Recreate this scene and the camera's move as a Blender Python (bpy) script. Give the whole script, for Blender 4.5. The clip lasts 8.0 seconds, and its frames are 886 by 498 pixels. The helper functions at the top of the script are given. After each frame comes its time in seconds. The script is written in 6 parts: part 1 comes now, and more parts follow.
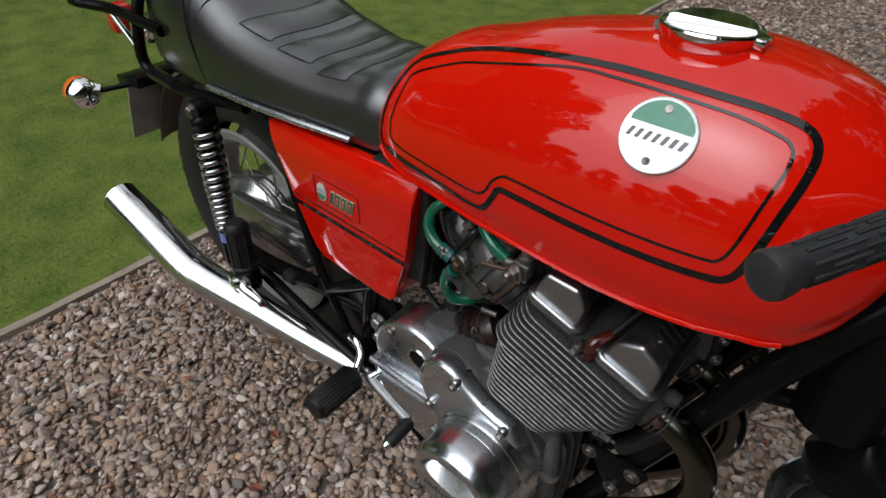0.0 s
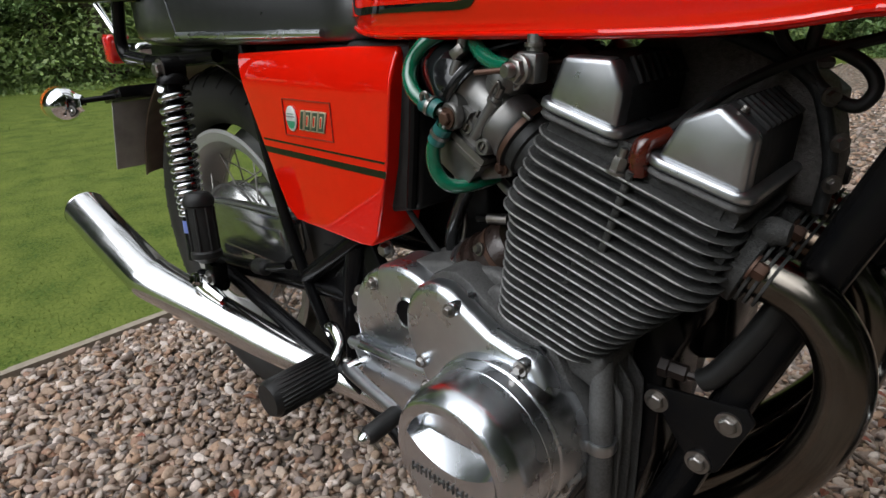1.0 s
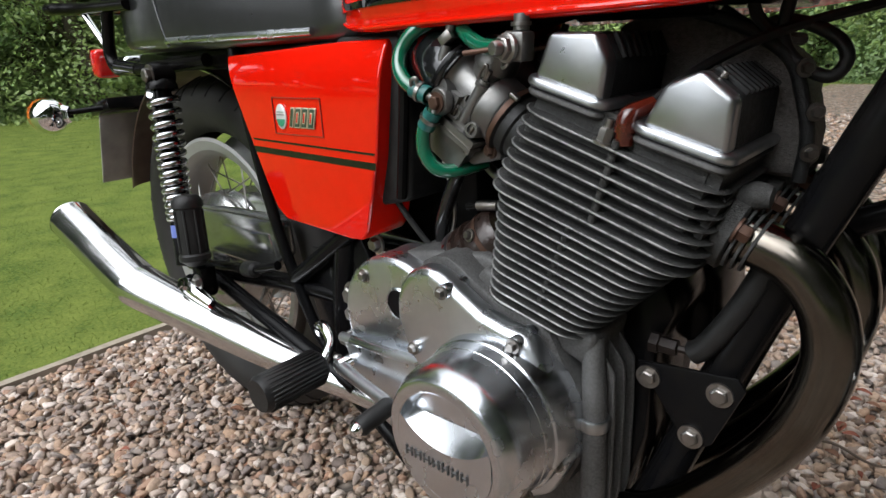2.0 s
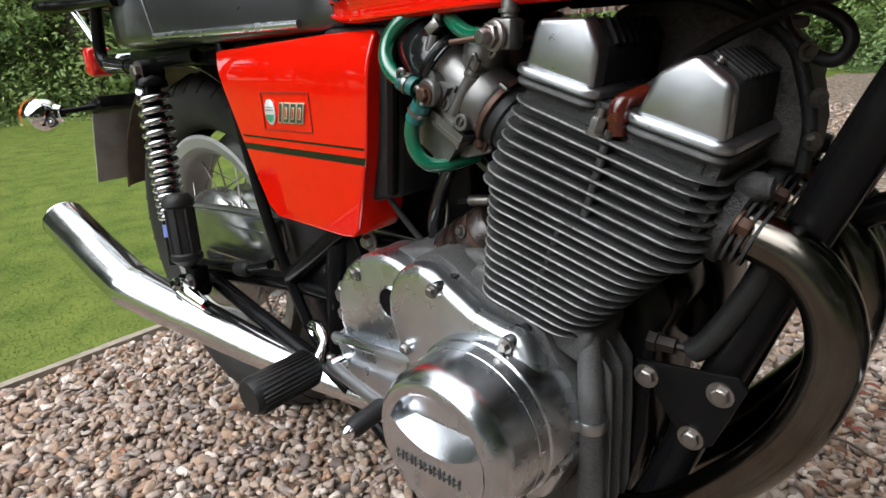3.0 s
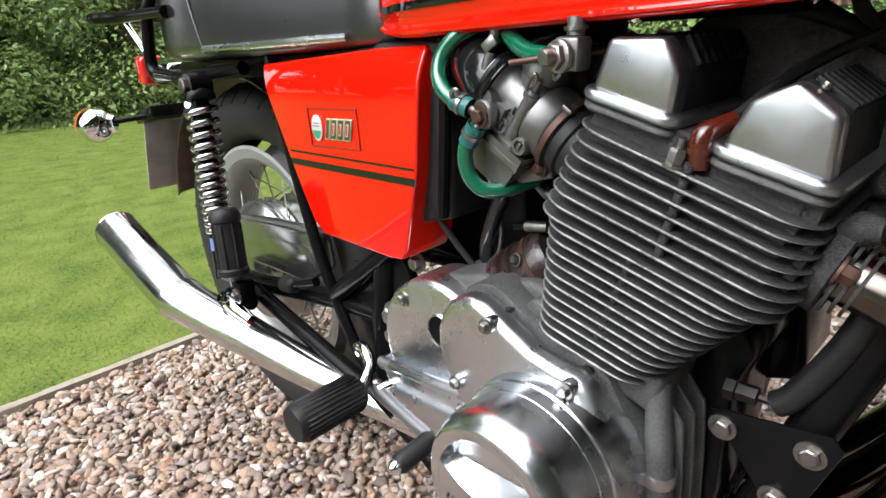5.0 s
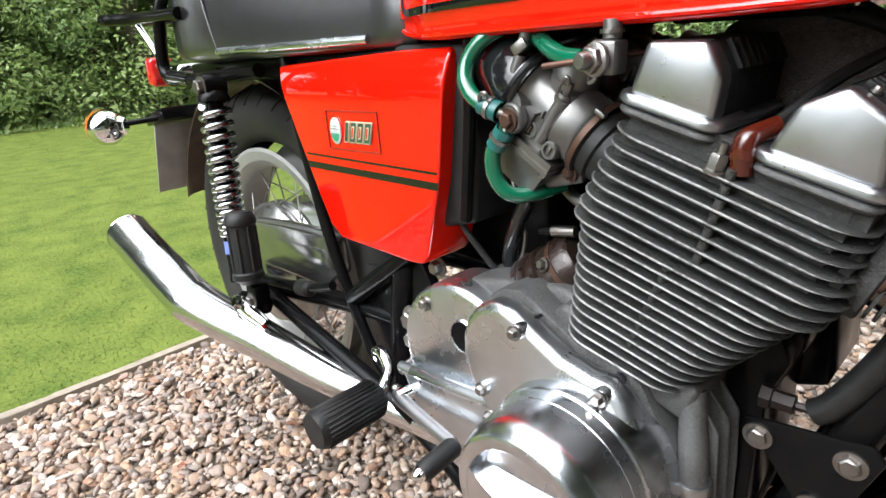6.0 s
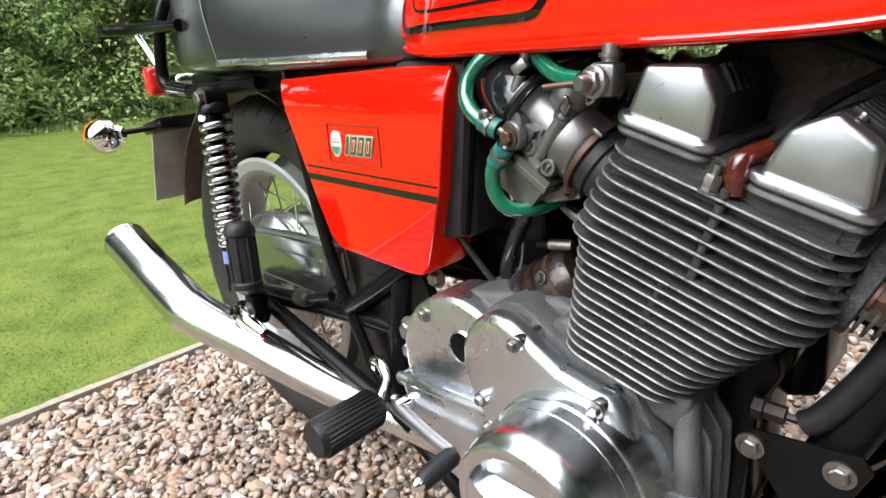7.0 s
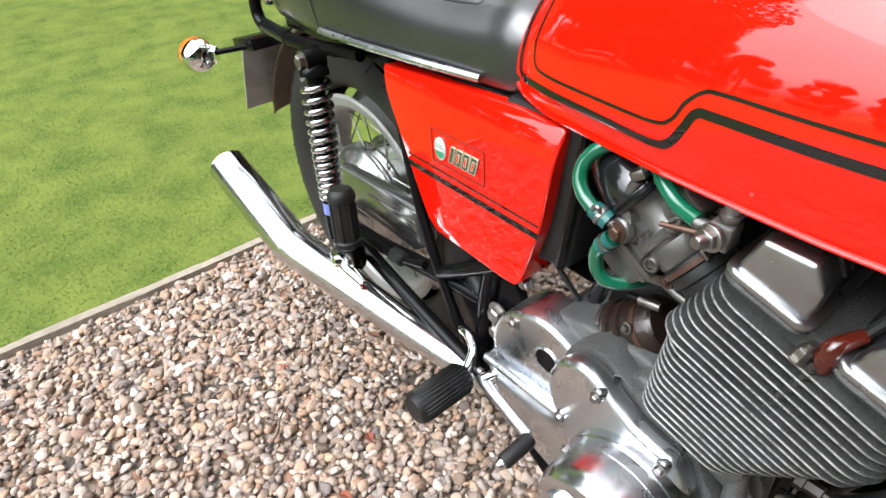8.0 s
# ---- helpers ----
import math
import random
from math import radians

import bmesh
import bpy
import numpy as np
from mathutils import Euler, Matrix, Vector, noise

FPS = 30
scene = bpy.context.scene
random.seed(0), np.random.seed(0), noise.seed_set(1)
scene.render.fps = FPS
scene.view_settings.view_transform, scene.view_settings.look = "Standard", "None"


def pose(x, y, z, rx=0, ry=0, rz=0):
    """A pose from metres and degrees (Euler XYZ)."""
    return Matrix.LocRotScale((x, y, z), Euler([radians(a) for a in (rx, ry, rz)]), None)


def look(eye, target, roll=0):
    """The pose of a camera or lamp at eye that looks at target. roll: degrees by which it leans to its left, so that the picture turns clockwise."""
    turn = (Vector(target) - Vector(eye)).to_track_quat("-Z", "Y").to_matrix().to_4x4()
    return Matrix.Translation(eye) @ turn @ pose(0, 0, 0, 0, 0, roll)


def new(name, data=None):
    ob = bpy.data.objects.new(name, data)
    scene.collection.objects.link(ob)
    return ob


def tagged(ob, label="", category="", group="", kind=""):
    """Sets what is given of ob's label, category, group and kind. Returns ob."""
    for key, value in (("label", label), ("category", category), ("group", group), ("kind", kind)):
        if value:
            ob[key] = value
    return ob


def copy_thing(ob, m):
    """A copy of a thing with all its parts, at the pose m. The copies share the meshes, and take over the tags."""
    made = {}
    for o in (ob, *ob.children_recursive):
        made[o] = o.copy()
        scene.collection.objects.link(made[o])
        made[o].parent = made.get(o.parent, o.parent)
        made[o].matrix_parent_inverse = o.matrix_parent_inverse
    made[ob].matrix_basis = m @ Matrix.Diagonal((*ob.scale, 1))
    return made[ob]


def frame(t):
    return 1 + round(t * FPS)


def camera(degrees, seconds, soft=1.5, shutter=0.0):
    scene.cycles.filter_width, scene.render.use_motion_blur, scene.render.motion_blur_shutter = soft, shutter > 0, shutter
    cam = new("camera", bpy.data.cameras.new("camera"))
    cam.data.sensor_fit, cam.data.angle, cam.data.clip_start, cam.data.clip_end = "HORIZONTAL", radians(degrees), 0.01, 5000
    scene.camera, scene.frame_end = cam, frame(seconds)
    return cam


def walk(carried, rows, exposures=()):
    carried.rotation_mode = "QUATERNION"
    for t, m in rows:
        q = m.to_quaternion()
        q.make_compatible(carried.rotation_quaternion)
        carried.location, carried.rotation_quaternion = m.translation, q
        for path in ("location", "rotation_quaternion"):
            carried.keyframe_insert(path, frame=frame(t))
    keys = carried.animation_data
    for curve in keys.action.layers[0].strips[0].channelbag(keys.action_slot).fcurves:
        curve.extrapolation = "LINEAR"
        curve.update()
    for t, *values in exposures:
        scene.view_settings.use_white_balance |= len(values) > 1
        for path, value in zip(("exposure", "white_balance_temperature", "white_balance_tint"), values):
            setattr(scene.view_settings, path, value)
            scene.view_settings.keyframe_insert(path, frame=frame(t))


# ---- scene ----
cam = camera(73.3, 8.0)
PATH = [
    (0, (0.593, -0.595, 1.113), (-0.428, 0.594, -0.129), 0.6),
    (0.2, (0.61, -0.587, 1.049), (-0.393, 0.606, -0.205), 1.1),
    (0.5, (0.62, -0.577, 0.916), (-0.504, 0.674, -0.165), -0.3),
    (1, (0.617, -0.564, 0.722), (-0.667, 0.786, -0.005), -2.5),
    (1.5, (0.633, -0.581, 0.679), (-0.66, 0.802, 0.034), -2.9),
    (1.7, (0.629, -0.585, 0.683), (-0.637, 0.826, 0.046), -2.4),
    (2.8, (0.624, -0.573, 0.675), (-0.663, 0.818, 0.036), -3.8),
    (3, (0.625, -0.562, 0.676), (-0.654, 0.832, 0.027), -3.6),
    (3.5, (0.605, -0.548, 0.69), (-0.751, 0.765, 0.027), -4.2),
    (4, (0.593, -0.539, 0.689), (-0.801, 0.724, 0.01), -4.0),
    (4.5, (0.591, -0.535, 0.694), (-0.793, 0.741, 0.02), -4.5),
    (4.7, (0.592, -0.532, 0.695), (-0.789, 0.754, 0.033), -4.6),
    (5.8, (0.568, -0.546, 0.697), (-0.815, 0.746, 0.049), -4.3),
    (6, (0.566, -0.545, 0.7), (-0.817, 0.742, 0.045), -4.6),
    (6.5, (0.569, -0.544, 0.704), (-0.796, 0.764, 0.052), -3.7),
    (7, (0.567, -0.557, 0.711), (-0.8, 0.756, 0.073), -4.1),
    (7.5, (0.556, -0.558, 0.74), (-0.841, 0.681, 0.024), -4.7),
    (7.7, (0.530, -0.554, 0.798), (-0.803, 0.613, -0.131), -2.8),
    (8, (0.497, -0.548, 0.959), (-0.793, 0.415, -0.228), -3.8),
]
walk(cam, [(t, look(eye, target, roll)) for t, eye, target, roll in PATH],
     [(t, ev, 6150, 9) for t, ev in ((0, -0.58), (0.5, -0.39), (1.5, 0.24), (3, 0.56), (4.5, 0.88), (6, 1.26), (7.5, 1.25), (8, 1.14))])

# ---- light: bright overcast sky ----
world = bpy.data.worlds.new("world")
scene.world = world
world.use_nodes = True
wn, wl = world.node_tree.nodes, world.node_tree.links
sky = wn.new("ShaderNodeTexSky")
sky.sky_type = "NISHITA"
sky.sun_disc = False
sky.sun_elevation, sky.sun_rotation = radians(52), radians(184)
sky.air_density, sky.dust_density, sky.ozone_density = 1.0, 7.0, 1.0
# broken white cloud over the whole sky
wco, cloud, cover = wn.new("ShaderNodeTexCoord"), wn.new("ShaderNodeTexNoise"), wn.new("ShaderNodeMapRange")
cloud.inputs["Scale"].default_value, cloud.inputs["Detail"].default_value, cloud.inputs["Roughness"].default_value = 2.4, 7, 0.55
cover.inputs["From Min"].default_value, cover.inputs["From Max"].default_value = 0.30, 0.62
wl.new(wco.outputs["Generated"], cloud.inputs["Vector"])
cover.inputs["To Min"].default_value = 0.78
wl.new(cloud.outputs["Fac"], cover.inputs["Value"])
grey, white, blend = wn.new("ShaderNodeRGBToBW"), wn.new("ShaderNodeVectorMath"), wn.new("ShaderNodeMix")
white.operation = "SCALE"
white.inputs["Scale"].default_value = 6.8
blend.data_type = "RGBA"
wl.new(sky.outputs[0], grey.inputs[0])
glow = wn.new("ShaderNodeMath")
glow.operation, glow.inputs[1].default_value = "POWER", 0.58
wl.new(grey.outputs[0], glow.inputs[0])
wl.new(glow.outputs[0], white.inputs[0])
wl.new(cover.outputs[0], blend.inputs["Factor"])
wl.new(sky.outputs[0], blend.inputs["A"])
wl.new(white.outputs[0], blend.inputs["B"])
wl.new(blend.outputs["Result"], wn["Background"].inputs[0])
wn["Background"].inputs[1].default_value = 0.12
sun = new("sun", bpy.data.lights.new("sun", "SUN"))
sun.data.energy, sun.data.angle, sun.data.color = 0.85, radians(60), (1.0, 0.985, 0.96)
sun.matrix_world = look((-0.04, -0.615, 0.788), (0, 0, 0))


# ---- materials ----
def material(name, color, rough=0.5, metal=0.0, coat=0.0, vary=0.12, scale=30.0, bump=0.0, bump_scale=200.0, rough_vary=0.1, spec=0.5, second=None, stain_scale=4.0):
    m = bpy.data.materials.new(name)
    m.use_nodes = True
    n, l = m.node_tree.nodes, m.node_tree.links
    b = n["Principled BSDF"]
    b.inputs["Metallic"].default_value = metal
    b.inputs["Coat Weight"].default_value = coat
    b.inputs["Coat Roughness"].default_value = 0.03
    b.inputs["Coat IOR"].default_value = 1.5
    b.inputs["Specular IOR Level"].default_value = spec
    co = n.new("ShaderNodeTexCoord")
    fine, wide = n.new("ShaderNodeTexNoise"), n.new("ShaderNodeTexNoise")
    fine.inputs["Scale"].default_value, fine.inputs["Detail"].default_value = scale, 6
    wide.inputs["Scale"].default_value, wide.inputs["Detail"].default_value = stain_scale, 3
    l.new(co.outputs["Object"], fine.inputs["Vector"])
    l.new(co.outputs["Object"], wide.inputs["Vector"])
    mixf = n.new("ShaderNodeMix")
    mixf.data_type = "RGBA"
    c2 = second or tuple(max(0.0, c * (1 - 3 * vary)) for c in color)
    mixf.inputs["A"].default_value = (*color, 1)
    mixf.inputs["B"].default_value = (*c2, 1)
    add = n.new("ShaderNodeMath")
    add.operation = "MULTIPLY"
    l.new(fine.outputs["Fac"], add.inputs[0])
    l.new(wide.outputs["Fac"], add.inputs[1])
    ramp = n.new("ShaderNodeMapRange")
    ramp.inputs["From Min"].default_value, ramp.inputs["From Max"].default_value = 0.15, 0.42
    l.new(add.outputs[0], ramp.inputs["Value"])
    l.new(ramp.outputs[0], mixf.inputs["Factor"])
    l.new(mixf.outputs["Result"], b.inputs["Base Color"])
    rr = n.new("ShaderNodeMapRange")
    rr.inputs["To Min"].default_value, rr.inputs["To Max"].default_value = max(0.02, rough * (1 - rough_vary * 3)), min(1, rough * (1 + rough_vary * 3))
    l.new(fine.outputs["Fac"], rr.inputs["Value"])
    l.new(rr.outputs[0], b.inputs["Roughness"])
    if bump:
        bn, bt = n.new("ShaderNodeBump"), n.new("ShaderNodeTexNoise")
        bt.inputs["Scale"].default_value, bt.inputs["Detail"].default_value = bump_scale, 4
        l.new(co.outputs["Object"], bt.inputs["Vector"])
        l.new(bt.outputs["Fac"], bn.inputs["Height"])
        bn.inputs["Strength"].default_value, bn.inputs["Distance"].default_value = bump, 0.002
        l.new(bn.outputs[0], b.inputs["Normal"])
    return m


def palette(name, colors, rough=0.7, bump=0.3, bump_scale=300.0, translucent=0.0, spec=0.4):
    """Pieces in one mesh, each island with a colour of its own."""
    m = bpy.data.materials.new(name)
    m.use_nodes = True
    n, l = m.node_tree.nodes, m.node_tree.links
    b = n["Principled BSDF"]
    geo, ramp = n.new("ShaderNodeNewGeometry"), n.new("ShaderNodeValToRGB")
    ramp.color_ramp.interpolation = "LINEAR"
    els = ramp.color_ramp.elements
    while len(els) < len(colors):
        els.new(0.5)
    for i, c in enumerate(colors):
        els[i].position = i / (len(colors) - 1)
        els[i].color = (*c, 1)
    l.new(geo.outputs["Random Per Island"], ramp.inputs["Fac"])
    co, tex = n.new("ShaderNodeTexCoord"), n.new("ShaderNodeTexNoise")
    tex.inputs["Scale"].default_value, tex.inputs["Detail"].default_value = bump_scale, 5
    l.new(co.outputs["Object"], tex.inputs["Vector"])
    mix = n.new("ShaderNodeMix")
    mix.data_type, mix.blend_type = "RGBA", "MULTIPLY"
    mr = n.new("ShaderNodeMapRange")
    mr.inputs["To Min"].default_value, mr.inputs["To Max"].default_value = 0.65, 1.3
    l.new(tex.outputs["Fac"], mr.inputs["Value"])
    mix.inputs["Factor"].default_value = 1.0
    l.new(ramp.outputs["Color"], mix.inputs["A"])
    l.new(mr.outputs[0], mix.inputs["B"])
    l.new(mix.outputs["Result"], b.inputs["Base Color"])
    b.inputs["Roughness"].default_value = rough
    b.inputs["Specular IOR Level"].default_value = spec
    if translucent:
        tr, ms = n.new("ShaderNodeBsdfTranslucent"), n.new("ShaderNodeMixShader")
        l.new(mix.outputs["Result"], tr.inputs["Color"])
        ms.inputs[0].default_value = translucent
        l.new(b.outputs[0], ms.inputs[1])
        l.new(tr.outputs[0], ms.inputs[2])
        l.new(ms.outputs[0], n["Material Output"].inputs["Surface"])
    elif bump:
        bn = n.new("ShaderNodeBump")
        bn.inputs["Strength"].default_value, bn.inputs["Distance"].default_value = bump, 0.002
        l.new(tex.outputs["Fac"], bn.inputs["Height"])
        l.new(bn.outputs[0], b.inputs["Normal"])
    return m


RED = material("red_paint", (0.57, 0.0065, 0.0010), 0.45, 0, 1.0, 0.03, 60, rough_vary=0.1, spec=0.0)
RED.node_tree.nodes["Principled BSDF"].inputs["Coat Roughness"].default_value = 0.008
BLACKLINE = material("black_pinstripe", (0.006, 0.006, 0.006), 0.4, 0, 1.0, 0.1, spec=0.0)
BLACKLINE.node_tree.nodes["Principled BSDF"].inputs["Coat Roughness"].default_value = 0.008
for paint in (RED, BLACKLINE):
    paint.node_tree.nodes["Principled BSDF"].inputs["Coat IOR"].default_value = 1.58
BLACK = material("black_gloss_enamel", (0.0035, 0.0035, 0.004), 0.2, 0, 0, 0.15, 40, rough_vary=0.2, second=(0.006, 0.0055, 0.005), spec=0.09)
GLOSSBLACK = material("glossy_black_moulding", (0.008, 0.008, 0.009), 0.14, 0, 0.3, 0.1, 40)
VINYL = material("black_vinyl", (0.014, 0.014, 0.0145), 0.32, 0, 0.95, 0.2, 50, 0.12, 1200, spec=0.6)
VINYL.node_tree.nodes["Principled BSDF"].inputs["Coat Roughness"].default_value = 0.20
RUBBER = material("black_rubber", (0.007, 0.007, 0.007), 0.48, 0, 0, 0.25, 60, 0.2, 700, second=(0.015, 0.0145, 0.014), spec=0.25)
GRIP = material("grey_worn_rubber", (0.026, 0.027, 0.029), 0.45, 0, 0, 0.2, 60, 0.2, 700, spec=0.5)
TYRE = material("tyre_rubber", (0.014, 0.0135, 0.013), 0.6, 0, 0, 0.25, 40, 0.2, 400, second=(0.030, 0.028, 0.025), spec=0.3)
CHROME = material("chrome", (0.80, 0.80, 0.81), 0.05, 1.0, 0, 0.03, 20, rough_vary=0.2)
DARKCHROME = material("heat_tinted_chrome", (0.135, 0.128, 0.112), 0.17, 1.0, 0, 0.1, 14, rough_vary=0.3, second=(0.075, 0.055, 0.040), stain_scale=11)
POLISHED = material("polished_aluminium", (0.62, 0.64, 0.67), 0.25, 1.0, 0, 0.06, 26, 0.008, 90, rough_vary=0.25)
BRUSHED = material("brushed_aluminium", (0.62, 0.64, 0.665), 0.30, 1.0, 0, 0.06, 30, 0.006, 300, rough_vary=0.2)
SATIN = material("satin_aluminium", (0.40, 0.412, 0.430), 0.33, 1.0, 0, 0.06, 55, 0.04, 1400, rough_vary=0.15, second=(0.34, 0.34, 0.34), stain_scale=16)
CAST = material("cast_aluminium", (0.090, 0.089, 0.087), 0.58, 0.5, 0, 0.1, 420, 0.4, 1300, rough_vary=0.12, second=(0.050, 0.048, 0.046), stain_scale=30)
# oxidised aluminium, darkened further to put the gaps' shade into the colour
FIN = material("darkened_oxidised_aluminium", (0.044, 0.0435, 0.042), 0.60, 0.25, 0, 0.12, 420, 0.7, 700, second=(0.018, 0.0175, 0.016), spec=0.35, stain_scale=30)
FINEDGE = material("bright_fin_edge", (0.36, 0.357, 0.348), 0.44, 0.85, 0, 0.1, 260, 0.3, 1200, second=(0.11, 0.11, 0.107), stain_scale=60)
WRINKLE = material("matt_black_casting_paint", (0.012, 0.012, 0.012), 0.55, 0, 0, 0.2, 200, 0.4, 900, spec=0.25)
CARB = material("carburettor_zinc", (0.18, 0.178, 0.174), 0.40, 0.9, 0, 0.1, 90, 0.14, 1500, second=(0.15, 0.142, 0.13), stain_scale=24)
SILENCER = material("aged_chrome", (0.70, 0.70, 0.70), 0.15, 1.0, 0, 0.05, 16, 0.004, 60, rough_vary=0.25)
SPRINGSTEEL = material("plated_spring_steel", (0.46, 0.46, 0.465), 0.18, 1.0, 0, 0.05, 30)
RIM = material("dull_alloy_rim", (0.35, 0.35, 0.34), 0.5, 0.6, 0, 0.08, 40, 0.05, 800, second=(0.36, 0.35, 0.34))
GUARD = material("dull_polished_guard", (0.40, 0.40, 0.39), 0.22, 0.95, 0, 0.1, 30, 0.05, 400, second=(0.26, 0.255, 0.25), stain_scale=12)
STEEL = material("aged_plated_steel", (0.27, 0.26, 0.25), 0.38, 1.0, 0, 0.1, 80, 0.2, 500, second=(0.16, 0.14, 0.12))
RUSTY = material("rusty_steel", (0.085, 0.045, 0.03), 0.5, 0.6)
GREEN = material("green_fuel_hose", (0.003, 0.095, 0.047), 0.20, 0, 0.6, 0.1, 30)
BROWN = material("brown_bakelite", (0.055, 0.007, 0.003), 0.22, 0, 0.4, 0.15, 60)
AMBER = material("amber_lens", (0.75, 0.16, 0.02), 0.15, 0, 0.6, 0.05)
LENS = material("red_lens", (0.55, 0.012, 0.01), 0.12, 0, 0.8, 0.05)
PLATE = material("plate_back", (0.36, 0.35, 0.33), 0.55, 0, 0, 0.08, 30, second=(0.26, 0.25, 0.24))
BADGEGREEN = material("badge_green", (0.015, 0.18, 0.09), 0.4, 0, 0.3, 0.15, 90, second=(0.06, 0.24, 0.15))
BADGEWHITE = material("badge_silver_white", (0.66, 0.66, 0.64), 0.35, 0.4, 0.3, 0.08, 80, 0.2, 300)
BLUE = material("blue_sticker", (0.12, 0.16, 0.42), 0.4)
GOLD = material("brass_plating", (0.52, 0.47, 0.33), 0.35, 0.35, 0, 0.1, 80)


# ---- shape helpers ----
def part(name, bm, mat, parent=None, label="", smooth=True, angle=40):
    me = bpy.data.meshes.new(name)
    bmesh.ops.recalc_face_normals(bm, faces=bm.faces)
    if smooth:
        for f in bm.faces:
            f.smooth = True
        for e in bm.edges:
            if len(e.link_faces) == 2 and e.calc_face_angle(0) > radians(angle):
                e.smooth = False
    bm.to_mesh(me)
    bm.free()
    me.materials.append(mat)
    ob = new(name, me)
    if parent:
        ob.parent = parent
    return tagged(ob, label)


def bevel(bm, width, segments=2, angle=30):
    edges = [e for e in bm.edges if len(e.link_faces) == 2 and e.calc_face_angle(0) > radians(angle)]
    bmesh.ops.bevel(bm, geom=edges, offset=width, segments=segments, affect="EDGES", profile=0.5, clamp_overlap=True)
    return bm


def box(c, size, rot=(0, 0, 0), width=0.002, segments=2):
    bm = bmesh.new()
    m = pose(*c, *rot) @ Matrix.Diagonal((*size, 1))
    bmesh.ops.create_cube(bm, size=1, matrix=m)
    return bevel(bm, width, segments) if width else bm


def prism(poly, y0, y1, width=0.004, segments=3, bm=None):
    """A closed outline in x and z, from y0 (near side) to y1."""
    bm = bm or bmesh.new()
    a = [bm.verts.new((x, y0, z)) for x, z in poly]
    b = [bm.verts.new((x, y1, z)) for x, z in poly]
    bm.faces.new(a)
    bm.faces.new(b[::-1])
    k = len(poly)
    for i in range(k):
        bm.faces.new((a[i], b[i], b[(i + 1) % k], a[(i + 1) % k]))
    bmesh.ops.recalc_face_normals(bm, faces=bm.faces)
    return bevel(bm, width, segments) if width else bm


def smooth_path(pts, n=8):
    """Catmull-Rom through the points."""
    p = [Vector(q) for q in pts]
    p = [2 * p[0] - p[1]] + p + [2 * p[-1] - p[-2]]
    out = []
    for i in range(1, len(p) - 2):
        for k in range(n):
            t = k / n
            a, b, c, d = p[i - 1], p[i], p[i + 1], p[i + 2]
            out.append(0.5 * ((2 * b) + (c - a) * t + (2 * a - 5 * b + 4 * c - d) * t * t + (3 * b - a - 3 * c + d) * t ** 3))
    out.append(p[-2])
    return out


def tube(pts, r, sides=12, n=8, caps=True, bm=None, curve=True):
    """A round tube along points; r is one radius or one for each given point."""
    bm = bm or bmesh.new()
    path = smooth_path(pts, n) if curve else [Vector(q) for q in pts]
    rad = np.interp(np.linspace(0, 1, len(path)), np.linspace(0, 1, len(pts)), r if isinstance(r, (list, tuple)) else [r] * len(pts))
    rings, side = [], None
    for i, q in enumerate(path):
        d = (path[min(i + 1, len(path) - 1)] - path[max(i - 1, 0)]).normalized()
        if side is None:
            side = d.orthogonal().normalized()
        side = (side - d * side.dot(d)).normalized()
        other = d.cross(side)
        rings.append([bm.verts.new(q + (side * math.cos(a) + other * math.sin(a)) * rad[i]) for a in (2 * math.pi * k / sides for k in range(sides))])
    for a, b in zip(rings, rings[1:]):
        for k in range(sides):
            bm.faces.new((a[k], a[(k + 1) % sides], b[(k + 1) % sides], b[k]))
    if caps:
        bm.faces.new(rings[0][::-1])
        bm.faces.new(rings[-1])
    return bm


def rod(a, b, r, sides=16, bm=None):
    return tube([a, b], r, sides, 1, True, bm, False)


def lathe(profile, origin, axis, sides=40, bm=None, turn=2 * math.pi):
    """Revolves (distance along axis, radius) pairs."""
    bm = bm or bmesh.new()
    o, ax = Vector(origin), Vector(axis).normalized()
    u = ax.orthogonal().normalized()
    v = ax.cross(u)
    rings = []
    for d, r in profile:
        if r < 1e-6:
            rings.append([bm.verts.new(o + ax * d)])
        else:
            rings.append([bm.verts.new(o + ax * d + (u * math.cos(2 * math.pi * k / sides) + v * math.sin(2 * math.pi * k / sides)) * r) for k in range(sides)])
    for a, b in zip(rings, rings[1:]):
        for k in range(sides):
            j = (k + 1) % sides
            if len(a) == 1 and len(b) == 1:
                continue
            if len(a) == 1:
                bm.faces.new((a[0], b[j], b[k]))
            elif len(b) == 1:
                bm.faces.new((a[k], a[j], b[0]))
            else:
                bm.faces.new((a[k], a[j], b[j], b[k]))
    return bm


def hexbolt(c, axis=(0, -1, 0), r=0.006, h=0.006, washer=True):
    bm = lathe([(0, 0), (0, r), (h * 0.8, r), (h, r * 0.8), (h, 0)], c, axis, 6)
    if washer:
        lathe([(-0.001, 0), (-0.001, r * 1.45), (0.0012, r * 1.45), (0.0012, 0)], c, axis, 20, bm)
    return bm


def loft(sections, caps=True, bm=None):
    bm = bm or bmesh.new()
    rings = [[bm.verts.new(p) for p in s] for s in sections]
    k = len(rings[0])
    for a, b in zip(rings, rings[1:]):
        for i in range(k):
            bm.faces.new((a[i], a[(i + 1) % k], b[(i + 1) % k], b[i]))
    if caps:
        bm.faces.new(rings[0][::-1])
        bm.faces.new(rings[-1])
    return bm


